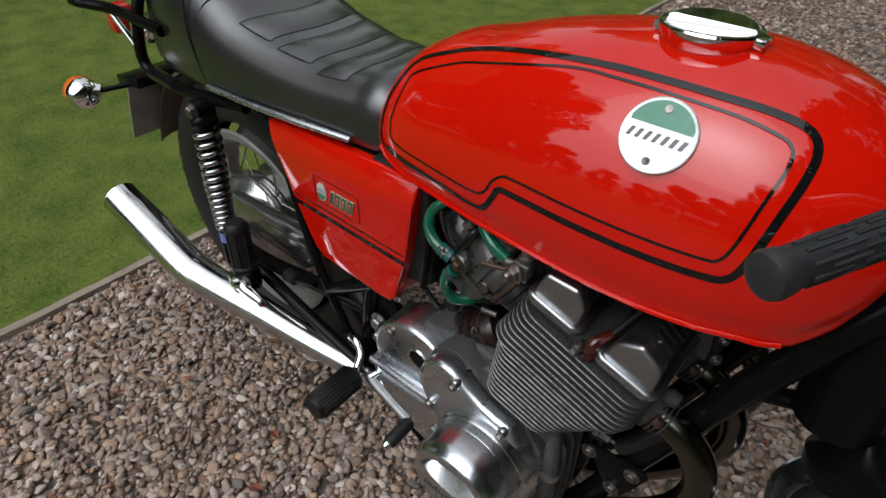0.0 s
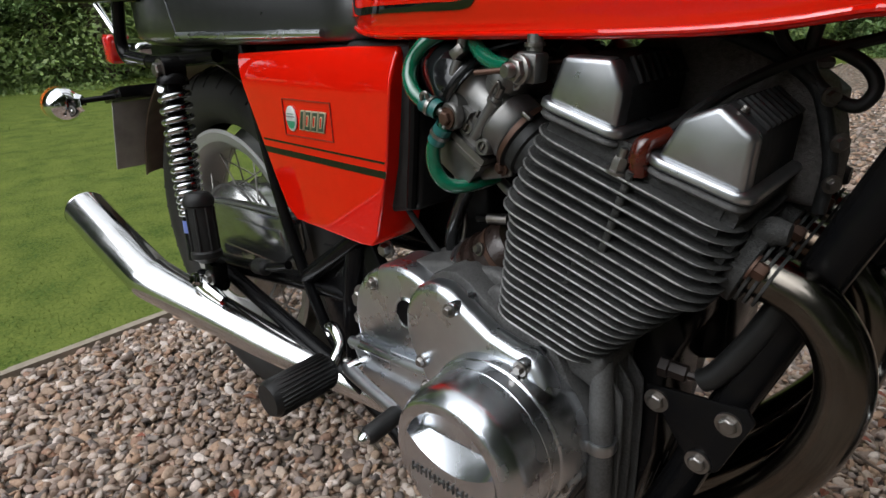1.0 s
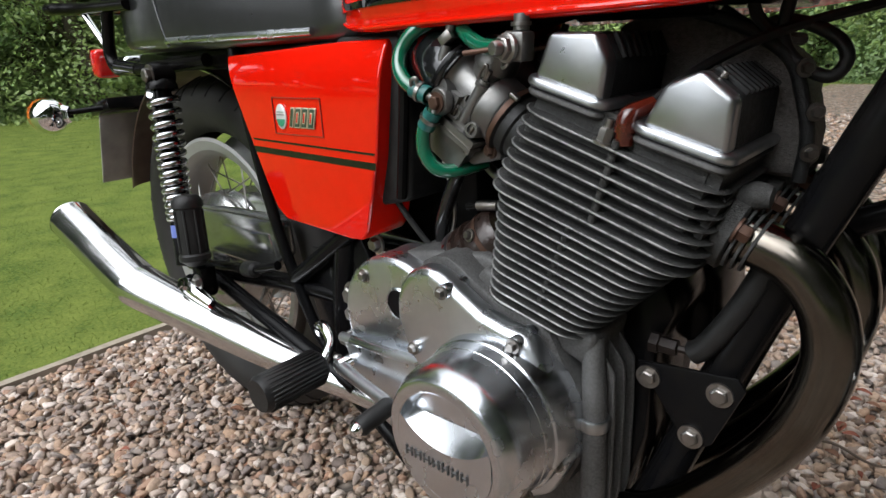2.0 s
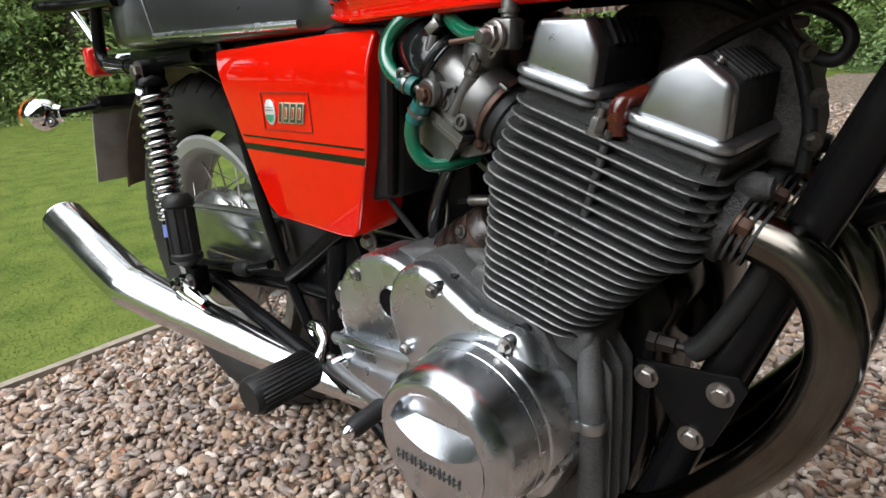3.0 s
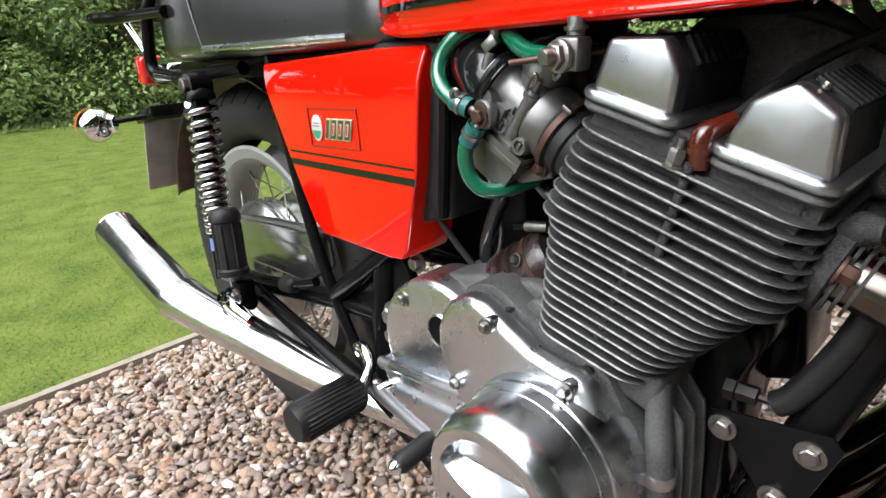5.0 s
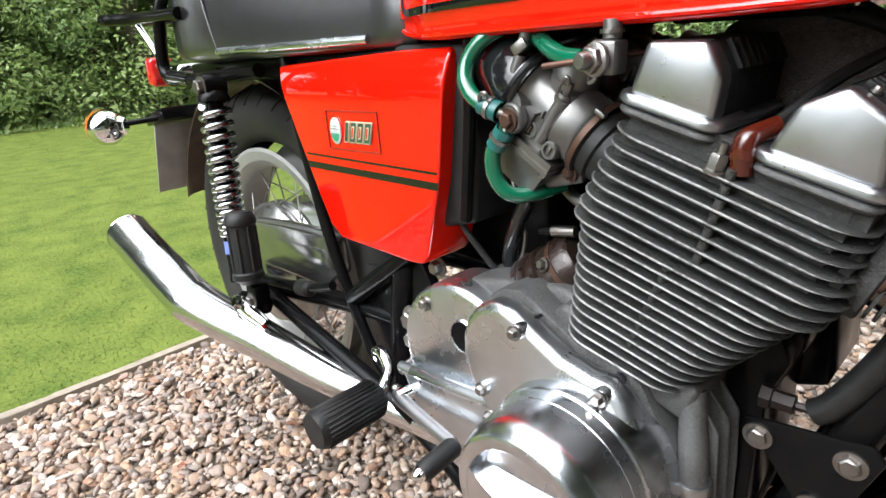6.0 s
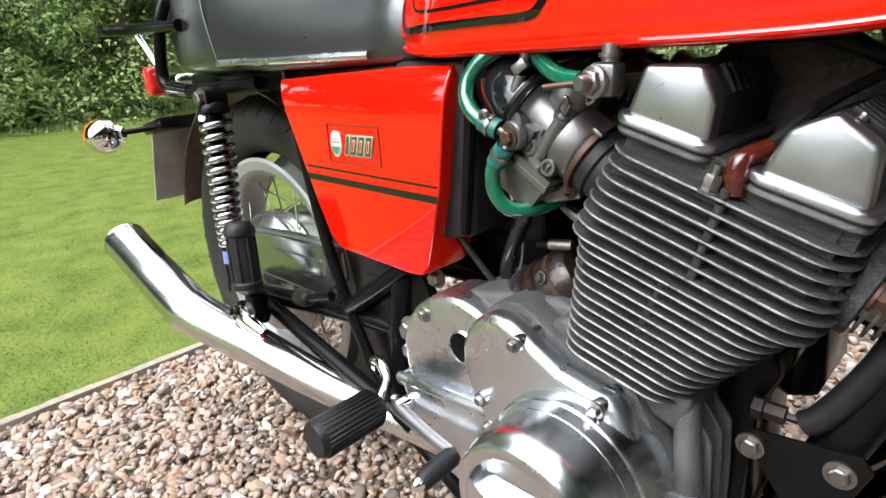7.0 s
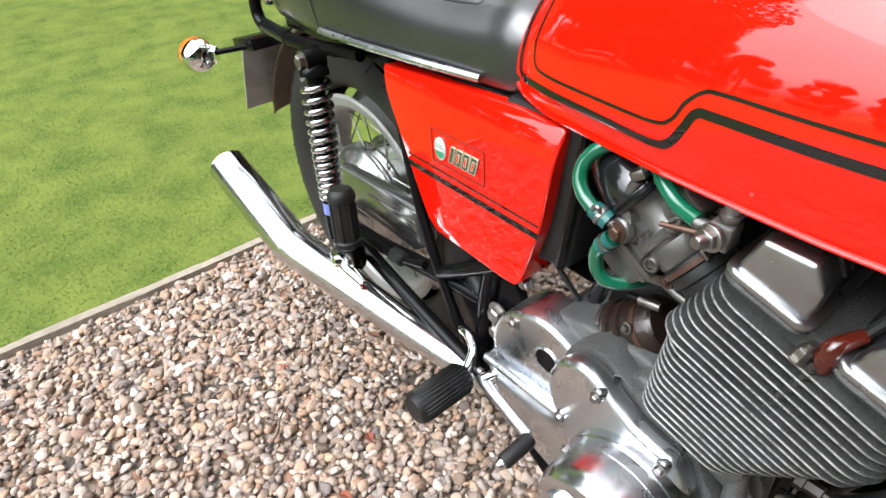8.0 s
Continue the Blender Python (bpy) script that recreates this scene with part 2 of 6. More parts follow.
def curve_at(x, xs, ys):
    """Smooth interpolation through a short table."""
    xs, ys = np.array(xs, float), np.array(ys, float)
    x = min(max(x, xs[0]), xs[-1])
    m = np.gradient(ys, xs)
    i = min(max(int(np.searchsorted(xs, x)) - 1, 0), len(xs) - 2)
    h = xs[i + 1] - xs[i]
    t = (x - xs[i]) / h
    return float((1 + 2 * t) * (1 - t) ** 2 * ys[i] + t * (1 - t) ** 2 * h * m[i] + t * t * (3 - 2 * t) * ys[i + 1] + t * t * (t - 1) * h * m[i + 1])


def bulk(name, verts, faces, mat, label="", category="", kind="", smooth=False):
    me = bpy.data.meshes.new(name)
    me.from_pydata(verts, [], faces)
    me.materials.append(mat)
    if smooth:
        me.polygons.foreach_set("use_smooth", [True] * len(me.polygons))
    me.update()
    return tagged(new(name, me), label, category, "", kind)


# ---- ground ----
KERB_X = -0.90
lawn_mat = material("lawn_turf", (0.132, 0.160, 0.033), 0.9, 0, 0, 0.2, 110, 0.6, 220, second=(0.044, 0.078, 0.013), stain_scale=6.0, spec=0.1)
bm = bmesh.new()
bmesh.ops.create_grid(bm, x_segments=40, y_segments=40, size=150)
for v in bm.verts:
    v.co.z = -0.012
ground = part("ground", bm, lawn_mat, smooth=False)
tagged(ground, "mown green lawn reaching to the trees", "lawn", "", "structure")


def stone_bed():
    """Small packed stones, each cell with a colour and a rounded top."""
    m = bpy.data.materials.new("gravel_bed")
    m.use_nodes = True
    n, l = m.node_tree.nodes, m.node_tree.links
    b = n["Principled BSDF"]
    co, vo = n.new("ShaderNodeTexCoord"), n.new("ShaderNodeTexVoronoi")
    vo.inputs["Scale"].default_value = 42
    l.new(co.outputs["Object"], vo.inputs["Vector"])
    sep, ramp = n.new("ShaderNodeSeparateColor"), n.new("ShaderNodeValToRGB")
    l.new(vo.outputs["Color"], sep.inputs[0])
    l.new(sep.outputs[0], ramp.inputs["Fac"])
    els = ramp.color_ramp.elements
    cols = [(0.061, 0.042, 0.030), (0.243, 0.175, 0.119), (0.114, 0.098, 0.089), (0.319, 0.252, 0.191), (0.198, 0.091, 0.050), (0.418, 0.357, 0.297)]
    while len(els) < len(cols):
        els.new(0.5)
    for i, c in enumerate(cols):
        els[i].position, els[i].color = i / (len(cols) - 1), (*c, 1)
    gap, mix = n.new("ShaderNodeMapRange"), n.new("ShaderNodeMix")
    gap.inputs["From Min"].default_value, gap.inputs["From Max"].default_value = 0.45, 0.75
    mix.data_type = "RGBA"
    l.new(vo.outputs["Distance"], gap.inputs["Value"])
    l.new(gap.outputs[0], mix.inputs["Factor"])
    l.new(ramp.outputs["Color"], mix.inputs["A"])
    mix.inputs["B"].default_value = (0.05, 0.04, 0.032, 1)
    l.new(mix.outputs["Result"], b.inputs["Base Color"])
    bump = n.new("ShaderNodeBump")
    bump.invert = True
    bump.inputs["Strength"].default_value, bump.inputs["Distance"].default_value = 0.8, 0.012
    l.new(vo.outputs["Distance"], bump.inputs["Height"])
    l.new(bump.outputs[0], b.inputs["Normal"])
    b.inputs["Roughness"].default_value = 0.85
    return m


bed_mat = stone_bed()
bm = bmesh.new()
bmesh.ops.create_cube(bm, size=1, matrix=pose(3.55, 2.5, -0.02) @ Matrix.Diagonal((8.9, 13.0, 0.04, 1)))
drive = part("road", bm, bed_mat, smooth=False)
tagged(drive, "gravel driveway bed of mixed brown stone", "driveway", "", "structure")
kerb_mat = material("weathered_timber", (0.29, 0.245, 0.195), 0.85, 0, 0, 0.15, 40, 0.6, 80, second=(0.20, 0.165, 0.13), stain_scale=6)
for k in range(5):
    y0 = -4.0 + 2.4 * k
    bm = bmesh.new()
    bmesh.ops.create_grid(bm, x_segments=2, y_segments=24, size=0.5, matrix=pose(KERB_X - 0.013, y0 + 1.198, 0.0) @ Matrix.Diagonal((0.026, 2.396, 1, 1)))
    for v in bm.verts:
        v.co.z = 0.017 + 0.004 * noise.noise(v.co * 4)
        v.co.x += 0.004 * noise.noise(Vector((k * 7.0, v.co.y * 2, 0)))
    ext = bmesh.ops.extrude_face_region(bm, geom=bm.faces[:])
    for g in ext["geom"]:
        if isinstance(g, bmesh.types.BMVert):
            g.co.z = -0.06
    bevel(bm, 0.004, 2, 60)
    tagged(part("trim", bm, kerb_mat), "weathered timber edging board between lawn and gravel", "edging", "", "structure")


def pebbles():
    """Rounded stones strewn over the drive; dense near the motorcycle."""
    rng = np.random.default_rng(4)
    base = bmesh.new()
    bmesh.ops.create_icosphere(base, subdivisions=2, radius=1)
    bv = np.array([v.co[:] for v in base.verts])
    bf = np.array([[v.index for v in f.verts] for f in base.faces])
    base.free()
    low = bmesh.new()
    bmesh.ops.create_icosphere(low, subdivisions=1, radius=1)
    lv = np.array([v.co[:] for v in low.verts])
    lf = np.array([[v.index for v in f.verts] for f in low.faces])
    low.free()
    verts, faces, count = [], [], 0

    def strew(n, x0, x1, y0, y1, smin, smax, hi, lift):
        nonlocal count
        V, F = (bv, bf) if hi else (lv, lf)
        for _ in range(n):
            s = smin + (smax - smin) * rng.beta(1.6, 3.2)
            d = np.array([1.0, rng.uniform(0.5, 0.92), rng.uniform(0.34, 0.68)]) * s * 0.5
            shape = V.copy()
            for c in rng.uniform(0.45, 0.85, 9):
                nn = rng.normal(0, 1, 3)
                nn /= np.linalg.norm(nn)
                over = np.maximum(shape @ nn - c, 0)
                shape -= over[:, None] * nn
            shape = shape * (1.2 + 0.10 * np.sin(V @ rng.normal(0, 1.7, (3, 3)) + rng.uniform(0, 6, 3)).sum(1, keepdims=True) * 0.6)
            q = Euler((rng.normal(0, 0.45), rng.normal(0, 0.45), rng.uniform(0, 6.3))).to_matrix()
            p = (shape * d) @ np.array(q).T
            p += (rng.uniform(x0, x1), rng.uniform(y0, y1), lift + rng.uniform(-0.002, 0.007))
            verts.append(p)
            faces.append(F + count)
            count += len(V)

    strew(8500, KERB_X + 0.008, 0.25, -0.95, 0.35, 0.010, 0.027, False, 0.000)
    strew(6200, KERB_X + 0.010, 0.25, -0.95, 0.35, 0.015, 0.036, True, 0.003)
    strew(5200, 0.25, 1.0, -0.2, 0.9, 0.012, 0.036, True, 0.002)
    strew(6500, KERB_X + 0.01, 0.9, 0.35, 1.6, 0.013, 0.038, False, 0.002)
    strew(9000, KERB_X + 0.01, 2.6, 1.6, 5.5, 0.02, 0.05, False, 0.002)
    strew(2200, KERB_X + 0.01, 1.2, -2.2, -0.95, 0.02, 0.04, False, 0.002)
    v = np.concatenate(verts)
    f = np.concatenate(faces)
    me = bpy.data.meshes.new("gravel")
    me.vertices.add(len(v))
    me.vertices.foreach_set("co", v.ravel())
    me.loops.add(f.size)
    me.loops.foreach_set("vertex_index", f.ravel())
    me.polygons.add(len(f))
    me.polygons.foreach_set("loop_start", np.arange(0, f.size, 3))
    me.polygons.foreach_set("use_smooth", np.ones(len(f), bool))
    me.update(calc_edges=True)
    tan = [(0.091, 0.061, 0.046), (0.333, 0.237, 0.169), (0.143, 0.118, 0.111), (0.436, 0.337, 0.259), (0.262, 0.15, 0.098), (0.333, 0.277, 0.247), (0.201, 0.131, 0.089), (0.553, 0.469, 0.407), (0.106, 0.085, 0.076), (0.36, 0.235, 0.155), (0.304, 0.211, 0.15), (0.598, 0.516, 0.465), (0.164, 0.111, 0.082), (0.392, 0.31, 0.252), (0.216, 0.178, 0.163), (0.451, 0.297, 0.195)]
    me.materials.append(palette("pebble", tan, 0.75, 0.4, 220))
    tagged(new("gravel", me), "mixed brown grey and cream rounded pebbles", "gravel", "", "stuff")


pebbles()


def litter():
    rng = random.Random(21)
    brown = [material("dry_leaf_brown", (0.14, 0.060, 0.030), 0.8), material("dry_leaf_red", (0.19, 0.050, 0.025), 0.8)]
    for k in range(26):
        x, y = (rng.gauss(0.54, 0.05), rng.gauss(0.50, 0.10)) if k < 18 else (rng.uniform(-0.7, 0.1), rng.uniform(-0.6, -0.1))
        bm, L = bmesh.new(), rng.uniform(0.014, 0.03)
        a, rows = rng.uniform(0, 6.3), []
        for i in range(6):
            f = i / 5
            w, up = L * 0.28 * math.sin(math.pi * (0.08 + 0.9 * f)), 0.004 * math.sin(3 * f)
            d, e = Vector((math.cos(a), math.sin(a), 0.1)), Vector((-math.sin(a), math.cos(a), 0))
            c = Vector((x, y, 0.021)) + d * L * (f - 0.5)
            rows.append([bm.verts.new(c + e * w + Vector((0, 0, up + 0.003))), bm.verts.new(c + Vector((0, 0, up))), bm.verts.new(c - e * w + Vector((0, 0, up + 0.003)))])
        for p, q in zip(rows, rows[1:]):
            for j in range(2):
                bm.faces.new((p[j], p[j + 1], q[j + 1], q[j]))
        ob = part("dry_leaf", bm, brown[k % 2])
        tagged(ob, "small curled dry brown leaf lying on the gravel", "leaf", "dry leaves on the gravel")
    for pts in (((0.47, 0.43, 0.022), (0.54, 0.46, 0.026), (0.60, 0.44, 0.024), (0.66, 0.47, 0.022)), ((-0.26, -0.42, 0.022), (-0.275, -0.39, 0.028), (-0.305, -0.37, 0.026), (-0.325, -0.345, 0.022))):
        tagged(part("twig", tube(list(pts), [0.0022, 0.0026, 0.002, 0.0012], 7, 5), BARK_DRY), "thin dry brown twig lying on the gravel", "twig", "twigs on the gravel")


BARK_DRY = material("dry_twig_bark", (0.10, 0.07, 0.05), 0.9)
litter()


def grass():
    rng = np.random.default_rng(9)
    verts, faces = [], []
    for n, x0, x1, y0, y1, h in ((24000, -2.3, KERB_X - 0.02, -1.6, 1.3, 0.0048), (16000, -4.6, -2.3, -1.8, 2.6, 0.0058), (12000, -10.5, -4.6, -1.5, 6.5, 0.0075)):
        for _ in range(n):
            x, y = rng.uniform(x0, x1), rng.uniform(y0, y1)
            a, lean = rng.uniform(0, 6.3), rng.uniform(1.3, 3.2)
            hh, w = h * rng.uniform(0.5, 1.3), 0.0013 * (1 if h < 0.005 else 1.6 if h < 0.007 else 3.5)
            dx, dy = math.cos(a), math.sin(a)
            ex, ey = math.cos(a + 1.6) * w, math.sin(a + 1.6) * w
            i = len(verts)
            verts += [(x - ex, y - ey, -0.014), (x + ex, y + ey, -0.014), (x + dx * hh * lean * 0.4 + ex * 0.7, y + dy * hh * lean * 0.4 + ey * 0.7, -0.012 + hh * 0.6),
                      (x + dx * hh * lean * 0.4 - ex * 0.7, y + dy * hh * lean * 0.4 - ey * 0.7, -0.012 + hh * 0.6), (x + dx * hh * lean, y + dy * hh * lean, -0.012 + hh)]
            faces += [(i, i + 1, i + 2, i + 3), (i + 3, i + 2, i + 4)]
    mat = palette("grass_blade", [(0.110, 0.152, 0.030), (0.131, 0.172, 0.036), (0.120, 0.161, 0.033), (0.148, 0.175, 0.043), (0.114, 0.155, 0.031)], 0.6, 0, 60, 0.5, 0.2)
    bulk("grass", verts, faces, mat, "short mown green grass blades", "grass", "stuff")


grass()


# ---- trees round the garden ----
LEAF = [palette("leaf_light", [(0.27, 0.37, 0.12), (0.34, 0.43, 0.14), (0.31, 0.40, 0.16), (0.25, 0.36, 0.13)], 0.42, 0, 8, 0.5, 0.5),
        palette("leaf_dark", [(0.20, 0.31, 0.12), (0.25, 0.35, 0.14), (0.23, 0.33, 0.15)], 0.42, 0, 8, 0.5, 0.5),
        palette("leaf_deep", [(0.055, 0.090, 0.032), (0.085, 0.125, 0.044), (0.070, 0.105, 0.038)], 0.5, 0, 8, 0.3, 0.35)]
BARK = material("bark", (0.12, 0.095, 0.07), 0.9, 0, 0, 0.2, 12, 0.8, 30)


def tree(seed, height, width, leaves, leaf, leaf_mat, bare=0.0):
    """Tapered trunk with limbs, and a crown of leaf clumps that leaves gaps."""
    rng = np.random.default_rng(seed)
    root = new("tree")
    bm = tube([(0, 0, -0.1), (0.05, 0.03, height * 0.3), (-0.05, 0.05, height * 0.6), (0, 0, height * 0.92)], [0.16, 0.12, 0.07, 0.02], 9, 4)
    clumps = []
    for k in range(26 if height > 4 else 34):
        z = height * (bare + (1 - bare) * rng.uniform(0.02, 0.95) ** (1.25 if height < 4 else 0.9))
        f = math.sqrt(max(0.08, 1 - ((z / height - 0.42) / 0.62) ** 2))
        a, r = rng.uniform(0, 6.3), width * 0.5 * f * rng.uniform(0.45, 1.0)
        c = (r * math.cos(a), r * math.sin(a), z)
        clumps.append((c, width * rng.uniform(0.13, 0.24)))
        if k < 12:
            tube([(0, 0, z * 0.55), (c[0] * 0.5, c[1] * 0.5, z * 0.85), c], [0.05, 0.03, 0.012], 5, 3, True, bm)
    part("trunk", bm, BARK, root)
    n = leaves
    which = rng.integers(0, len(clumps), n)
    cen = np.array([clumps[i][0] for i in which])
    rad = np.array([clumps[i][1] for i in which])
    d = rng.normal(0, 1, (n, 3))
    d /= np.linalg.norm(d, axis=1, keepdims=True)
    p = cen + d * (rad * rng.uniform(0.72, 1.12, n))[:, None]
    p[:, 2] = np.maximum(p[:, 2], 0.03)
    nor = d + rng.normal(0, 0.5, (n, 3)) + (0, 0, 1.0)
    nor /= np.linalg.norm(nor, axis=1, keepdims=True)
    t1 = np.cross(nor, rng.normal(0, 1, (n, 3)))
    t1 /= np.linalg.norm(t1, axis=1, keepdims=True)
    t2 = np.cross(nor, t1)
    s = leaf * rng.uniform(0.6, 1.3, n)[:, None]
    q = np.stack([p - t1 * s, p + t2 * s * 0.45, p + t1 * s, p - t2 * s * 0.45], 1).reshape(-1, 3)
    f = np.arange(4 * n).reshape(-1, 4)
    me = bpy.data.meshes.new("crown")
    me.vertices.add(4 * n)
    me.vertices.foreach_set("co", q.ravel())
    me.loops.add(4 * n)
    me.loops.foreach_set("vertex_index", f.ravel())
    me.polygons.add(n)
    me.polygons.foreach_set("loop_start", np.arange(0, 4 * n, 4))
    me.update(calc_edges=True)
    me.materials.append(leaf_mat)
    crown = new("crown", me)
    crown.parent = root
    return root


def plant_trees():
    kinds = [tagged(tree(1, 4.2, 3.6, 10000, 0.070, LEAF[0]), "leafy light green shrub at the edge of the lawn", "tree", "trees round the garden"),
             tagged(tree(2, 4.8, 3.8, 10000, 0.075, LEAF[1]), "dense dark green tree at the edge of the lawn", "tree", "trees round the garden"),
             tagged(tree(3, 7.5, 4.2, 12000, 0.11, LEAF[0], 0.1), "tall leafy tree at the edge of the garden", "tree", "trees round the garden")]
    tall = tagged(tree(4, 7.5, 4.6, 15000, 0.14, LEAF[2], 0.04), "tall dark green tree, added to block sky light and shape reflections", "tree", "dark trees beside the drive")
    bush = [tagged(tree(11, 2.6, 2.9, 19000, 0.036, LEAF[0], 0.0), "rounded leafy green shrub along the lawn", "shrub", "shrubs along the lawn"),
            tagged(tree(12, 3.2, 2.7, 19000, 0.036, LEAF[1], 0.0), "dense green shrub along the lawn", "shrub", "shrubs along the lawn")]
    rng = random.Random(6)
    for k in range(22):
        a = radians(82 + k * 4.9)
        m = pose(11.2 * math.cos(a) + rng.uniform(-0.5, 0.5), 10.8 * math.sin(a) + rng.uniform(-0.5, 0.5), -0.03, 0, 0, rng.uniform(0, 360))
        if k < 2:
            bush[k].matrix_basis = m
        else:
            c = copy_thing(bush[k % 2], m)
            s = rng.uniform(0.8, 1.25)
            c.scale = (s, s, s)
    spots = []
    for k in range(15):
        a = radians(84 + k * 7.4)
        spots.append((12.6 * math.cos(a) + rng.uniform(-0.4, 0.4), 12.0 * math.sin(a) + rng.uniform(-0.4, 0.4) + 0.5, k))
    # mostly unseen trees added to block sky light; low ones leave a bright reflected gap
    ring = [(176, 19.0, 2.2), (186, 24.0, 2.9), (199, 22.0, 2.9), (212, 22.0, 2.8), (224, 11.5, 0.8), (293, 10.5, 0.95), (313, 11.0, 1.4), (333, 12.0, 1.5), (354, 12.0, 1.45), (16, 12.5, 1.5), (38, 13.0, 1.5), (60, 14.0, 1.6), (27, 9.6, 2.2), (347, 9.4, 2.0),
            (229, 13.0, 0.72), (239, 14.0, 0.5), (249, 14.0, 0.38), (259, 14.0, 0.36), (268, 14.0, 0.58), (277, 13.0, 0.62), (285, 12.0, 0.75)]
    for k, (deg, r, s) in enumerate(ring):
        m = pose(r * math.cos(radians(deg)), r * math.sin(radians(deg)), -0.02, 0, 0, rng.uniform(0, 360))
        ob = tall
        if k:
            ob = copy_thing(tall, m)
        else:
            tall.matrix_basis = m
        ob.scale = (s, s, s)
    for deg, r, s in ((84, 17.0, 1.9), (100, 17.0, 2.1), (115, 18.0, 2.2), (163, 17.5, 2.2)):
        c = copy_thing(kinds[2], pose(r * math.cos(radians(deg)), r * math.sin(radians(deg)), -0.02, 0, 0, rng.uniform(0, 360)))
        c.scale = (s, s, s)
    for k in range(5):
        a = radians(18 + k * 15)
        spots.append((14.5 * math.cos(a), 14.5 * math.sin(a), k % 2))
    used = set()
    for x, y, k in spots:
        i = k % 3
        ob = kinds[i]
        m = pose(x, y, -0.02, 0, 0, rng.uniform(0, 360))
        if i in used:
            c = copy_thing(ob, m)
            s = rng.uniform(0.85, 1.2)
            c.scale = (s, s, s * rng.uniform(0.9, 1.1))
        else:
            ob.matrix_basis = m
            used.add(i)


plant_trees()

# ---- the motorcycle: x forward, y to its left, the camera on its right side ----
bike = tagged(new("motorcycle"), "red and black vintage motorcycle with chrome exhaust standing on gravel", "motorcycle")


# -- fuel tank --
TX = [0.032, 0.06, 0.10, 0.18, 0.26, 0.34, 0.42, 0.48, 0.54, 0.60, 0.620, 0.634, 0.648]
TTOP = [0.775, 0.826, 0.855, 0.882, 0.906, 0.922, 0.930, 0.928, 0.915, 0.885, 0.867, 0.851, 0.828]
TBOT = [0.715, 0.708, 0.704, 0.703, 0.703, 0.703, 0.703, 0.705, 0.712, 0.728, 0.755, 0.790, 0.815]
TWID = [0.086, 0.104, 0.119, 0.134, 0.145, 0.151, 0.153, 0.150, 0.142, 0.118, 0.102, 0.085, 0.055]


def tank_section(x):
    return curve_at(x, TX, TTOP), curve_at(x, TX, TBOT), curve_at(x, TX, TWID)


def tank_profile(x, n=30):
    """Half outline from the bottom lip to the top of the tank."""
    zt, zb, w = tank_section(x)
    zc = zb + 0.15 * (zt - zb)
    pts = [(0.0, zb + 0.012), (w * 0.80, zb + 0.006), (w * 0.93, zb - 0.0015), (w * 0.965, zb), (w * 0.975, zb + 0.004), (w * 0.972, zb + 0.010), (w * 0.978, zb + 0.018)]
    for k in range(n + 1):
        a = math.pi / 2 * k / n
        pts.append((w * 1.01 * math.cos(a) ** (2 / 2.3) if k < n else 0.0, zc + (zt - zc) * math.sin(a) ** (2 / 2.3)))
    return pts


def tank_y(x, z):
    """Half width of the tank at a height."""
    pr = tank_profile(x, 60)[6:]
    zs, ys = [p[1] for p in pr], [p[0] for p in pr]
    return float(np.interp(z, zs, ys))


